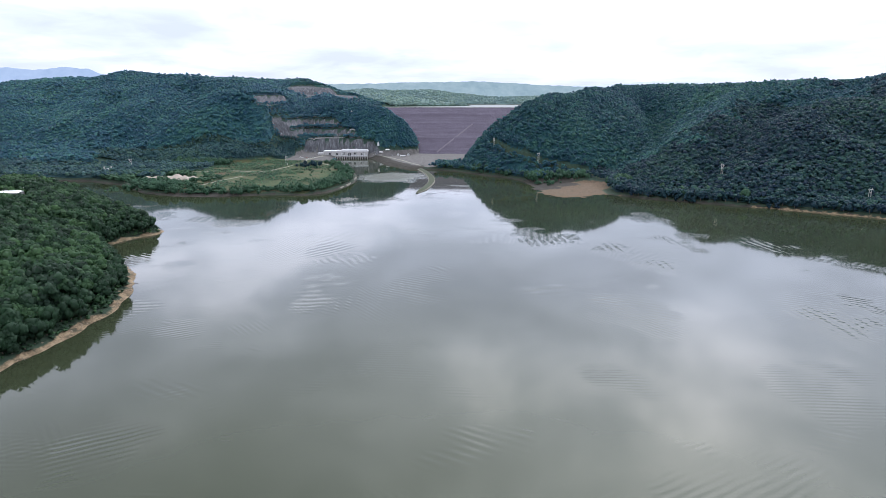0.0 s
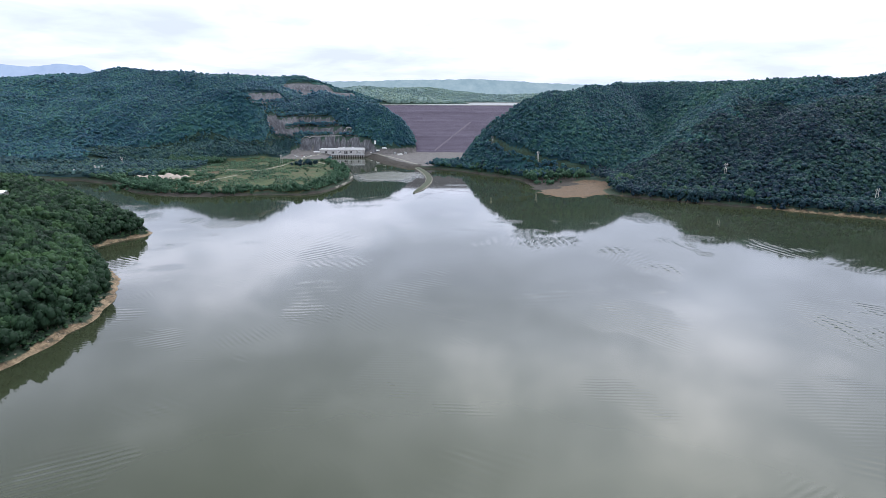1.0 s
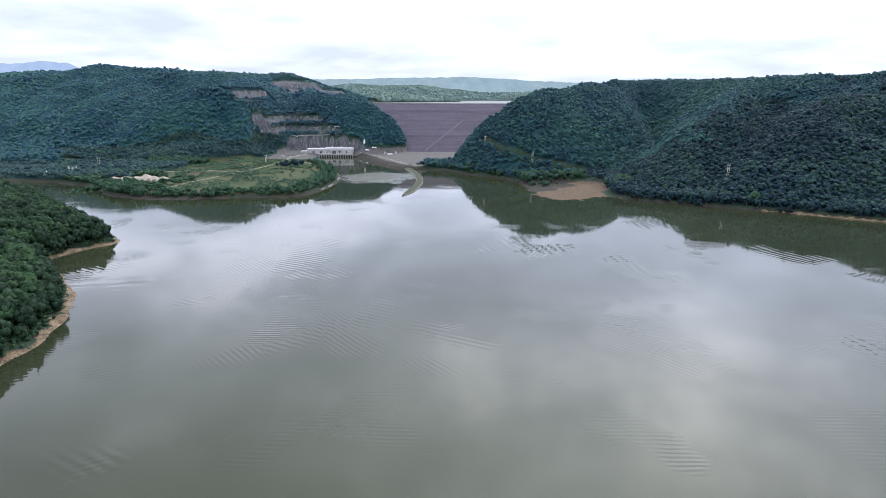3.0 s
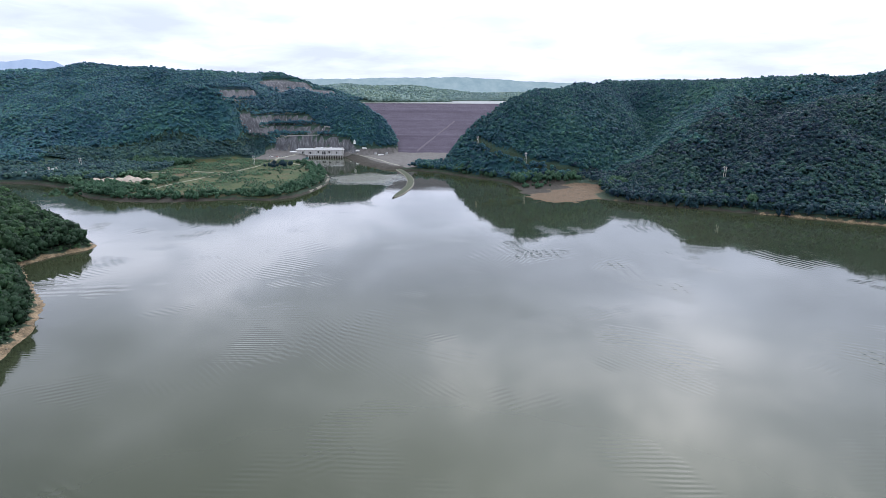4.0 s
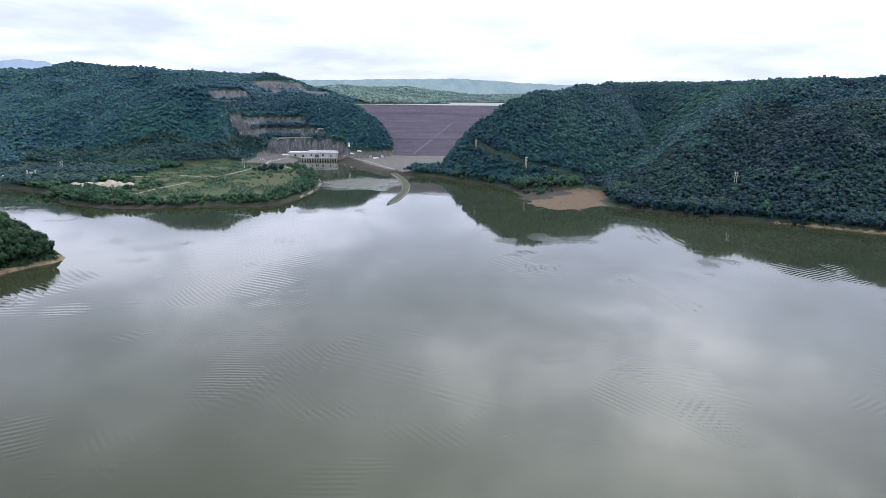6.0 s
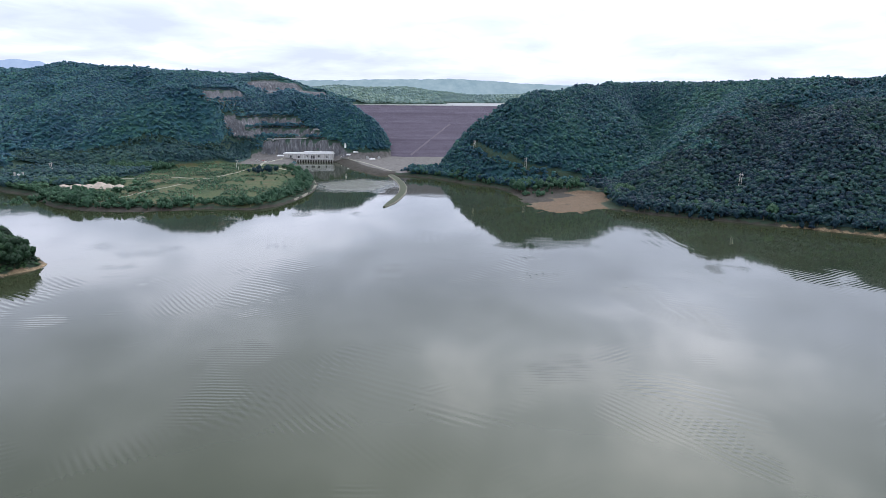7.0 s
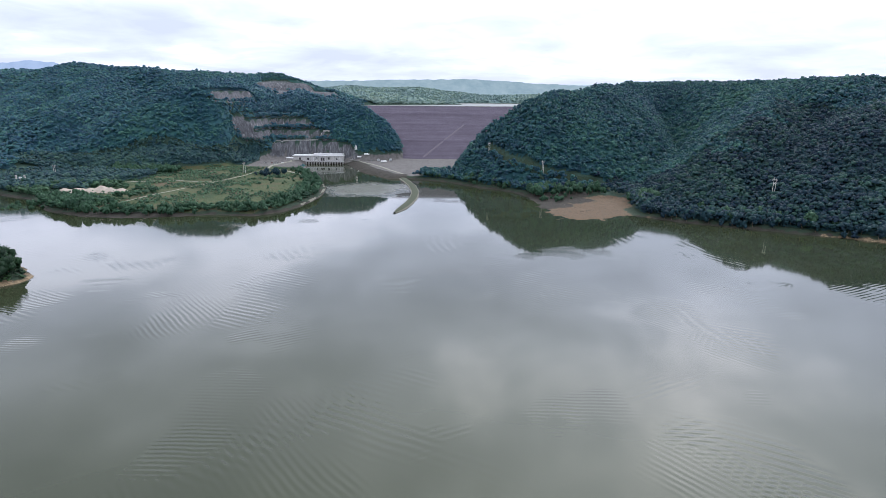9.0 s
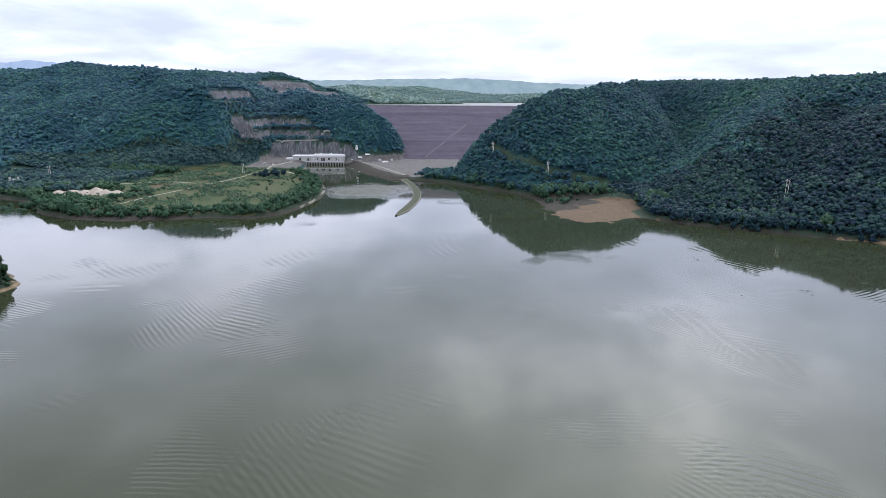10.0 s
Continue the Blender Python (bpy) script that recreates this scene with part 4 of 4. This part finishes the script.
ICO_F = np.array([(0, 11, 5), (0, 5, 1), (0, 1, 7), (0, 7, 10), (0, 10, 11), (1, 5, 9), (5, 11, 4), (11, 10, 2), (10, 7, 6), (7, 1, 8),
                  (3, 9, 4), (3, 4, 2), (3, 2, 6), (3, 6, 8), (3, 8, 9), (4, 9, 5), (2, 4, 11), (6, 2, 10), (8, 6, 7), (9, 8, 1)])


def crown_shape(rng, lobes, leaves, leaf_size, tall=1.0, open_below=False):
    """A crown about one unit in radius, its base at nought: lumpy limbs of foliage with loose sprays round them."""
    verts, tris, n = [], [], 0
    for k in range(lobes):
        a, ring = rng.uniform(0, 2 * math.pi), (0 if k == 0 else rng.uniform(0.35, 0.68))
        low = rng.uniform(0.35, 1.25) if k else 1.25
        c = np.array([ring * math.cos(a), ring * math.sin(a), tall * (low if ring < 0.5 else min(low, 1.0))])
        r = rng.uniform(0.36, 0.56) * (1.15 if k == 0 else 1.0)
        q = np.linalg.qr(rng.normal(size=(3, 3)))[0]
        ball = ICO_V @ q
        verts.append(c + ball * (r * rng.uniform(0.66, 1.28, (12, 1))) * (1, 1, 0.85))
        tris.append(ICO_F[ball[ICO_F].mean(1)[:, 2] > (-0.35 if open_below else -2)] + n)
        n += 12
        for _ in range(leaves):
            w = rng.normal(size=3)
            w[2] = abs(w[2]) * 0.9 + 0.1 if rng.random() < 0.75 else w[2]
            w /= np.linalg.norm(w)
            m = c + w * r * rng.uniform(0.95, 1.28) * (1, 1, 0.9)
            t = np.cross(w, rng.normal(size=3))
            t /= np.linalg.norm(t)
            u = np.cross(w, t) + w * rng.uniform(-0.6, 0.6)
            s = leaf_size * rng.uniform(0.6, 1.3)
            verts.append(np.array([m - t * s, m - u * s * 0.7, m + t * s, m + u * s * 0.7]))
            tris.append(np.array([(0, 1, 2), (0, 2, 3)]) + n)
            n += 4
    return np.concatenate(verts), np.concatenate(tris)


def treed(x, y, z, d):
    """How likely a tree is to stand there."""
    k = masks(x, y, z, d)
    keep = (d > 5) & (z > 2.2) & ((k["grass"] < 0.4) | ((d < 34) & (y < 1245) & (x < -150))) & (k["gravel"] < 0.35) & (k["sandbar"] < 0.3)
    keep &= (k["rock"] < 0.5) & ((quarry_mask(x, y, z) < 0.6) | (value_noise(x / 25, y / 25, 51) > -0.6))
    keep &= ~((np.abs(y - 1550) < 112) & (x > -340) & (x < 430) & (z < face_height(y) + 1.5))
    keep &= ~((y > 1640) & (z < 113.5) & (x > -340))
    keep &= ~((x > -230) & (x < -45) & (y > 1150) & (y < 1420) & (z < 14))
    for line in TRACKS:
        keep &= along(line, x, y) > 7
    keep &= along(SWATH, x, y) > 5.2
    keep &= ~((np.hypot(x + 522, y - 632) < 33) | (np.hypot(x + 545, y - 693) < 24))
    for px, py, _, _ in PYLONS:
        keep &= np.hypot(x - px, y - py + 2) > 5
    return keep


def stand(name, label, x0, x1, y0, y1, gap, size, shapes, mat, seed, extra=None, field=False, brush=0.0):
    """A wood of many crowns as one mesh."""
    rng = np.random.default_rng(seed)
    X, Y = np.meshgrid(np.arange(x0, x1, gap), np.arange(y0, y1, gap * 0.88))
    X = X + (np.arange(X.shape[0]) % 2)[:, None] * gap / 2
    X, Y = (X + rng.uniform(-0.42, 0.42, X.shape) * gap).ravel(), (Y + rng.uniform(-0.42, 0.42, Y.shape) * gap).ravel()
    Z, Dd = terrain(X, Y)
    # a steep slope carries as many trees for its own area
    fall = np.hypot(terrain(X + 6, Y)[0] - terrain(X - 6, Y)[0], terrain(X, Y + 6)[0] - terrain(X, Y - 6)[0]) / 12
    for _ in range(2):
        more = rng.random(len(X)) < np.clip(0.75 * (np.sqrt(1 + fall ** 2) - 1), 0, 0.8)
        nx, ny = X[more] + rng.uniform(-0.6, 0.6, more.sum()) * gap, Y[more] + rng.uniform(-0.6, 0.6, more.sum()) * gap
        nz, nd = terrain(nx, ny)
        X, Y, Z, Dd, fall = (np.concatenate(p) for p in ((X, nx), (Y, ny), (Z, nz), (Dd, nd), (fall, fall[more] * 0)))
    ok = treed(X, Y, Z, Dd) if not field else Dd > 3
    for line in TRACKS if field else ():
        ok &= along(line, X, Y) > 4
    if extra is not None:
        ok &= extra(X, Y, Z, Dd)
    X, Y, Z = X[ok], Y[ok], Z[ok]
    pick = rng.integers(0, len(shapes), len(X))
    big = np.clip(0.98 + 0.16 * value_noise(X / 45, Y / 45, seed) + rng.normal(0, 0.13, len(X)), 0.6, 1.45)
    wide, tall, low = size
    vs, ts, tint, n = [], [], [], 0
    for k, (v, t) in enumerate(shapes):
        mine = np.flatnonzero(pick == k)
        if not len(mine):
            continue
        a = rng.uniform(0, 2 * math.pi, len(mine))
        r, h = wide * big[mine] * rng.uniform(0.85, 1.15, len(mine)), tall * big[mine] * rng.uniform(0.8, 1.2, len(mine))
        c, s = np.cos(a) * r, np.sin(a) * r
        px = X[mine, None] + v[None, :, 0] * c[:, None] - v[None, :, 1] * s[:, None]
        py = Y[mine, None] + v[None, :, 0] * s[:, None] + v[None, :, 1] * c[:, None]
        pz = (Z[mine] + low * big[mine])[:, None] + v[None, :, 2] * h[:, None]
        vs.append(np.stack([px, py, pz], -1).reshape(-1, 3))
        ts.append((t[None] + (n + np.arange(len(mine)) * len(v))[:, None, None]).reshape(-1, 3))
        tint.append(np.repeat(rng.uniform(-1, 1, len(mine)), len(v)))
        n += len(mine) * len(v)
    if brush:
        # the lower storey that closes the wood under the crowns
        bx, by = np.arange(x0, x1, gap * 0.9), np.arange(y0, y1, gap * 0.9)
        BX, BY = np.meshgrid(bx, by)
        BZ, BD = terrain(BX, BY)
        on = treed(BX, BY, BZ, BD) & (extra(BX, BY, BZ, BD) if extra is not None else True)
        inner = on.copy()
        inner[1:-1, 1:-1] &= on[:-2, 1:-1] & on[2:, 1:-1] & on[1:-1, :-2] & on[1:-1, 2:] & on[:-2, :-2] & on[2:, 2:] & on[:-2, 2:] & on[2:, :-2]
        BZ = BZ + np.where(inner, brush * rng.uniform(0.7, 1.2, BX.shape), 0.12 * brush)
        f = sheet(bx, by)
        f = f[on.ravel()[f].all(1)]
        used = np.unique(f)
        again = np.zeros(BX.size, int)
        again[used] = np.arange(len(used))
        f = again[f] + n
        vs.append(np.stack([(BX + rng.uniform(-1.5, 1.5, BX.shape)).ravel()[used], (BY + rng.uniform(-1.5, 1.5, BX.shape)).ravel()[used], BZ.ravel()[used]], -1))
        ts.append(np.concatenate([f[:, (0, 1, 2)], f[:, (0, 2, 3)]]))
        tint.append(rng.uniform(-0.5, 0.6, len(used)))
    ob = new(name, mesh_of(name, np.concatenate(vs), np.concatenate(ts), mat, True, tint=np.concatenate(tint)))
    print(name, len(X), "trees", sum(len(t) for t in ts), "triangles")
    return tagged(ob, label, "forest", kind="stuff")


# Where the leaf colour turns paler and bluer to imitate haze.
def hazed_slope(x, y):
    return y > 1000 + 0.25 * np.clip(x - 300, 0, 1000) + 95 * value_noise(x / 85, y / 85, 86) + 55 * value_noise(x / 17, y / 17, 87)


rng = np.random.default_rng(7)
NEAR_SHAPES = [crown_shape(rng, 8, 9, 0.22, 1.0, True) for _ in range(10)]
HILL_SHAPES = [crown_shape(rng, 4, 2, 0.26, 1.0, True) for _ in range(12)]
WEST_SHAPES = [crown_shape(rng, 3, 0, 0.3, 1.0, True) for _ in range(10)]
FAR_SHAPES = [crown_shape(rng, 2, 0, 0.3, 0.9, True) for _ in range(8)]

def before(line, x, y, past):
    """Up to a little past a ridge line, as its near slope goes."""
    return y < np.interp(x, [p[0] for p in line], [p[1] for p in line]) + past


stand("forest_peninsula", "dense green broadleaf wood on the peninsula", -720, -235, 235, 900, 6.6, (4.9, 5.4, 7.0), NEAR_SHAPES, LEAF_NEAR, 61,
      extra=lambda x, y, z, d: (d > 14) & (y < 905) & (inland(x, y, PENINSULA) > 0) & (x > -300 - (y - 235) * 0.62))
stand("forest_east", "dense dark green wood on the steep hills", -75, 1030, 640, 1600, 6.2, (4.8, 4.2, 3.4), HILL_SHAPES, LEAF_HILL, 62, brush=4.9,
      extra=lambda x, y, z, d: (y < 1440 + 190 * step(300, 380, x) * step(720, 620, x) - 0.05 * x) & before(RIDGE_EAST, x, y, 50) & (y > 560 + 0.1 * x) & ~hazed_slope(x, y) & ~((x > 128) & (x < 262) & (y < 1008)))
stand("forest_dome", "wood on the upper slopes, paled and blued by painted haze", -75, 1030, 840, 1640, 6.3, (4.8, 4.2, 3.4), HILL_SHAPES, LEAF_DOME, 73, brush=4.9,
      extra=lambda x, y, z, d: (y < 1440 + 190 * step(300, 380, x) * step(720, 620, x) - 0.05 * x) & hazed_slope(x, y) & before(RIDGE_EAST, x, y, 50))
def hill_foot(x, y, z):
    return (x < -372) & (z < 52 + 16 * value_noise(x / 60, y / 60, 91) - 0.10 * np.abs(x + 480)) & (y < 1420)


stand("forest_foot", "lighter young wood on the foot of the western hills", -760, -360, 1165, 1420, 6.2, (4.4, 3.8, 2.4), WEST_SHAPES, LEAF_FOOT, 74, brush=4.6,
      extra=lambda x, y, z, d: hill_foot(x, y, z) & ((z > 14) | (y > 1190)) & ((x < -590) | (x > -462) | (y > 1200)))
stand("forest_west", "mixed wood on the western hills, blued by painted haze", -1500, -70, 1130, 1640, 6.5, (4.8, 4.0, 3.8), WEST_SHAPES, LEAF_WEST, 63, brush=3.4,
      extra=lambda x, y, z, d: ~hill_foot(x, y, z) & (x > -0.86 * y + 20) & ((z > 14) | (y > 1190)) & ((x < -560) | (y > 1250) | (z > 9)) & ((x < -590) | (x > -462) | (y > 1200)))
stand("forest_flat", "dark green wood on the low ground by the water", -1000, -480, 985, 1200, 6.8, (4.8, 4.4, 2.6), WEST_SHAPES, LEAF_FOOT, 72, brush=4.0,
      extra=lambda x, y, z, d: (x > -0.86 * y + 20) & (z <= 14) & (y < 1190) & ((x < -590) | (y < 1168)))
stand("forest_ridge", "mixed wood on the western ridge, blued by painted haze", -1750, -70, 1640, 2080, 8.0, (6.0, 4.6, 5.0), FAR_SHAPES, LEAF_WEST, 67, brush=6.6,
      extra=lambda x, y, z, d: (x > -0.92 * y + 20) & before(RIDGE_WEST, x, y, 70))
stand("forest_far", "woods on the far hills, paled by painted haze", -1900, 1500, 2120, 3350, 12.5, (8.2, 4.8, 1.6), FAR_SHAPES, LEAF_FAR, 64, brush=4.8,
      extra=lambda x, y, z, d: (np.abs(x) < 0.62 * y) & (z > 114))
def tree_meshes(seed, lobes, leaves, leaf, mat):
    rng = np.random.default_rng(seed)
    v, t = crown_shape(rng, lobes, leaves, leaf)
    v = v * (4.6, 4.6, 6.6) + (0, 0, 0.9)
    crown = mesh_of("crown", v, t, mat, False, tint=np.full(len(v), rng.uniform(-0.6, 0.6)))
    bm = bmesh.new()
    add_rod(bm, (0, 0, -1.5), (0.2, 0.1, 6.5), 0.34, 0.2, 8)
    add_rod(bm, (0.2, 0.1, 6.3), (0.5, -0.2, 11.5), 0.2, 0.06, 6)
    for k in range(5):
        a = rng.uniform(0, 6.28)
        z = rng.uniform(3.8, 7.5)
        add_rod(bm, (0.1, 0.05, z), (2.7 * math.cos(a), 2.7 * math.sin(a), z + rng.uniform(1.5, 3.2)), 0.14, 0.04, 5)
    return crown, solid(bm, BARK, "trunk")


def plant(name, label, category, group, kinds, spots, rng):
    for x, y, s in spots:
        crown, trunk = kinds[rng.integers(len(kinds))]
        t = thing(name, label, category, pose(x, y, ground_at(x, y) - 0.1, rng.uniform(-4, 4), rng.uniform(-4, 4), rng.uniform(0, 360)) @ Matrix.Diagonal((s, s, s * rng.uniform(0.85, 1.15), 1)), group)
        part("trunk", trunk, t)
        part("crown", crown, t)


def edge_spots(line, near, far, gap, size, rng, ok=lambda x, y: True):
    """Places in a band inland of a shore line, on its left side."""
    out = []
    for (ax, ay), (bx, by) in zip(line, line[1:]):
        long = math.hypot(bx - ax, by - ay)
        for _ in range(max(1, int(long * (far - near) / gap ** 2))):
            s, o = rng.random(), rng.uniform(near, far)
            x, y = ax + (bx - ax) * s - (by - ay) / long * o, ay + (by - ay) * s + (bx - ax) / long * o
            if all((x - p) ** 2 + (y - q) ** 2 > (0.62 * gap) ** 2 for p, q, _ in out[-60:]) and ok(x, y):
                out.append((x, y, size * rng.uniform(0.7, 1.2)))
    return out


stand("forest_spur", "wood on the steep spur by the dam, blued by painted haze", -262, -80, 1425, 1580, 5.8, (4.4, 4.0, 2.4), WEST_SHAPES, LEAF_WEST, 69, brush=4.8,
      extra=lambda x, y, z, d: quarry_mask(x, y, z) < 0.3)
stand("undergrowth", "leafy undergrowth along the clay bank", -420, -235, 235, 720, 3.8, (2.5, 1.7, -0.5), WEST_SHAPES, LEAF_NEAR, 70, field=True,
      extra=lambda x, y, z, d: (inland(x, y, PENINSULA) > 2.6) & (inland(x, y, PENINSULA) < 13))
THICKET = [crown_shape(rng, 4, 5, 0.24) for _ in range(6)]
stand("thicket", "willow thicket round the rim of the flat", -600, -160, 820, 1240, 5.6, (3.6, 3.0, 0.4), THICKET, LEAF_SHRUB, 66,
      extra=lambda x, y, z, d: (d > 3.5) & (d < 44) & (inland(x, y, MAINLAND) > 0) & (value_noise(x / 28, y / 28, 82) > -1.25 + d / 34) & ~((x > -556) & (x < -432) & (y > 930)))
stand("heap_wood", "leafy wood round the sand heap on the flat", -640, -395, 850, 1040, 6.4, (4.2, 3.9, 1.2), THICKET, LEAF_SHRUB, 75, field=True,
      extra=lambda x, y, z, d: (d > 5) & (z < 12) & ~((x > -556) & (x < -436) & (y > 905) & (y < 1002)) & (inland(x, y, MAINLAND) > 4)
      & (value_noise(x / 34, y / 34, 92) + 0.5 * value_noise(x / 12, y / 12, 93) > -0.25 + 0.9 * step(-470, -400, x)))
stand("pasture_scrub", "low scrub scattered over the rough pasture", -560, -170, 850, 1270, 5.6, (2.6, 1.8, -0.4), FAR_SHAPES, LEAF_SHRUB, 68, field=True,
      extra=lambda x, y, z, d: (d > 12) & (z < 11) & (value_noise(x / 30, y / 30, 83) + 0.6 * value_noise(x / 9, y / 9, 84) > 0.02 - 0.35 * (x < -400)))
rng = np.random.default_rng(11)
BROADLEAF = [tree_meshes(100 + k, 13, 16, 0.13, LEAF_NEAR) for k in range(6)]
WILLOW = [tree_meshes(200 + k, 13, 10, 0.17, LEAF_SHRUB) for k in range(5)]
EDGE_EAST = [tree_meshes(300 + k, 9, 9, 0.17, LEAF_HILL) for k in range(5)]
plant("tree", "leafy green broadleaf tree near the clay bank", "tree", "trees along the peninsula shore", BROADLEAF,
      edge_spots(PENINSULA[2:18], 6.4, 19, 6.0, 1.15, rng), rng)
plant("willow", "pale green bushy willow at the water's edge", "tree", "willows round the flat", WILLOW,
      edge_spots(MAINLAND[3:17], 6, 30, 8.0, 0.82, rng, lambda x, y: along(TRACKS[0], np.array([x]), np.array([y]))[0] > 8 and not (-556 < x < -432 and y > 930)), rng)
plant("willow", "pale green bushy willow behind the sandbar", "tree", "willows by the sandbar", WILLOW,
      [(x, y, rng.uniform(0.85, 1.3)) for x, y in ((144 + 10.5 * (k % 11) + rng.uniform(-5, 5), 985 + 0.8 * (k % 11) + 11 * (k // 11) + rng.uniform(-4, 4)) for k in range(44))], rng)
plant("willow", "low bushy willow on the damp end of the sandbar", "tree", "willows by the sandbar", WILLOW,
      [(rng.uniform(150, 200), rng.uniform(946, 985), rng.uniform(0.35, 0.7)) for _ in range(22)], rng)
plant("tree", "dark green tree at the foot of the hill", "tree", "trees along the eastern shore", EDGE_EAST,
      edge_spots(MAINLAND[33:41], 3, 15, 7.0, 0.95, rng) , rng)
plant("broadleaf_tree", "mid-green bushy tree on the shore below the cleared strip", "tree", "trees below the cleared strip", WILLOW,
      edge_spots(MAINLAND[23:28], 6, 17, 8.0, 0.85, rng), rng)


plant("broadleaf_tree", "light green broadleaf tree beside the sandbar", "tree", "trees beside the sandbar", WILLOW,
      [(rng.uniform(268, 304), rng.uniform(900, 968), rng.uniform(0.95, 1.35)) for _ in range(18)], rng)
plant("broadleaf_tree", "lighter green tree on the lower wooded slope", "tree", "lighter trees on the lower slope", WILLOW,
      edge_spots(MAINLAND[34:39], 8, 46, 21.0, 1.15, rng), rng)
plant("tree", "tall pale green tree standing out on the shore", "tree", "", WILLOW, [(421, 777, 1.35), (426, 781, 1.1)], rng)
plant("broadleaf_tree", "light green broadleaf tree at the foot of the wooded hill", "tree", "light trees at the hill's foot", WILLOW,
      [(rng.uniform(-588, -465), rng.uniform(1165, 1204), rng.uniform(0.8, 1.25)) for _ in range(72)], rng)
plant("willow", "low bushy willow in front of the sand heaps", "tree", "willows round the flat", WILLOW,
      [(rng.uniform(-560, -452), rng.uniform(876, 918), rng.uniform(0.45, 0.75)) for _ in range(46)], rng)
plant("broadleaf_tree", "dark green tree in the clump beside the gravel track", "tree", "clump on the flat", EDGE_EAST,
      [(rng.uniform(-318, -268), rng.uniform(1140, 1185), rng.uniform(0.6, 0.95)) for _ in range(20)], rng)
plant("broadleaf_tree", "bushy green tree between the sand heaps and the water", "tree", "wood by the sand heaps", WILLOW,
      [(x, y, s) for x, y, s in edge_spots(MAINLAND[3:7], 8, 52, 9.0, 0.95, rng) if not (-556 < x < -432 and y > 930)], rng)


def shrub_meshes(seed):
    rng = np.random.default_rng(seed)
    v, t = crown_shape(rng, 5, 8, 0.2)
    return mesh_of("shrub", v * (1.9, 1.9, 1.5) - (0, 0, 0.5), t, LEAF_SHRUB, False, tint=np.full(len(v), rng.uniform(-0.9, 0.3)))


SHRUBS = [shrub_meshes(400 + k) for k in range(5)]
count = 0
while count < 260:
    x, y = rng.uniform(-560, -185), rng.uniform(850, 1270)
    z, d = (float(v[0]) for v in terrain(np.array([x]), np.array([y])))
    if d < 14 or z > 11 or value_noise(np.array([x / 45]), np.array([y / 45]), 71)[0] < -0.05 or min(along(l, np.array([x]), np.array([y]))[0] for l in TRACKS) < 6:
        count += 0.2
        continue
    s = rng.uniform(0.6, 1.9)
    ob = new("shrub", SHRUBS[int(rng.integers(5))])
    ob.matrix_world = pose(x, y, z, 0, 0, rng.uniform(0, 360)) @ Matrix.Diagonal((s, s, s, 1))
    tagged(ob, "low bushy shrub in the rough pasture", "shrub", "pasture shrubs")
    count += 1


# ---------------------------------------------------------------- shore litter
def boulder_mesh(seed):
    rng = np.random.default_rng(seed)
    v = ICO_V * rng.uniform(0.7, 1.25, (12, 1)) * (1.0, 0.8, 0.6)
    return mesh_of("boulder", v, ICO_F, STONE)


BOULDERS = [boulder_mesh(500 + k) for k in range(6)]
for x, y, s in edge_spots(PENINSULA[2:15], 0.5, 6, 5.0, 0.8, rng):
    ob = new("boulder", BOULDERS[int(rng.integers(6))])
    ob.matrix_world = pose(x, y, ground_at(x, y) + 0.1 * s, rng.uniform(-20, 20), rng.uniform(-20, 20), rng.uniform(0, 360)) @ Matrix.Diagonal((s, s, s, 1))
    tagged(ob, "tan boulder lying on the clay bank", "rock", "bank boulders")


def log_mesh(seed):
    rng = np.random.default_rng(seed)
    bm = bmesh.new()
    add_rod(bm, (-3.2, 0, 0), (3.2, 0.3, 0.1), 0.3, 0.16, 8)
    for _ in range(3):
        x, a = rng.uniform(-1, 2.8), rng.uniform(0, 6.28)
        add_rod(bm, (x, 0.1, 0.05), (x + 0.8, 1.3 * math.cos(a), 0.1 + abs(math.sin(a))), 0.1, 0.03, 5)
    return solid(bm, DRIFTWOOD, "log")


LOGS = [log_mesh(600 + k) for k in range(4)]


def log_at(x, y, s, label, group, turn=None):
    ob = new("log", LOGS[int(rng.integers(4))])
    ob.matrix_world = pose(x, y, max(ground_at(x, y), -0.1) + 0.15 * s, 0, 0, rng.uniform(0, 180) if turn is None else turn) @ Matrix.Diagonal((s, s, s, 1))
    tagged(ob, label, "log", group)


for x, y, s in edge_spots(PENINSULA[3:14], -2, 4, 9.0, 0.9, rng):
    log_at(x, y, s, "grey driftwood log stranded on the bank", "stranded logs")
for _ in range(22):
    log_at(rng.uniform(-430, -215), rng.uniform(812, 832), rng.uniform(0.35, 0.8), "grey driftwood log on the mudflat", "mudflat driftwood")
for _ in range(36):
    log_at(rng.uniform(150, 240), rng.uniform(832, 930), rng.uniform(0.35, 0.9), "grey driftwood log on the sandbar", "sandbar driftwood")
barrier(-372, 1440, -236, 1446, 2.2, "pale concrete barrier along the lowest quarry bench")
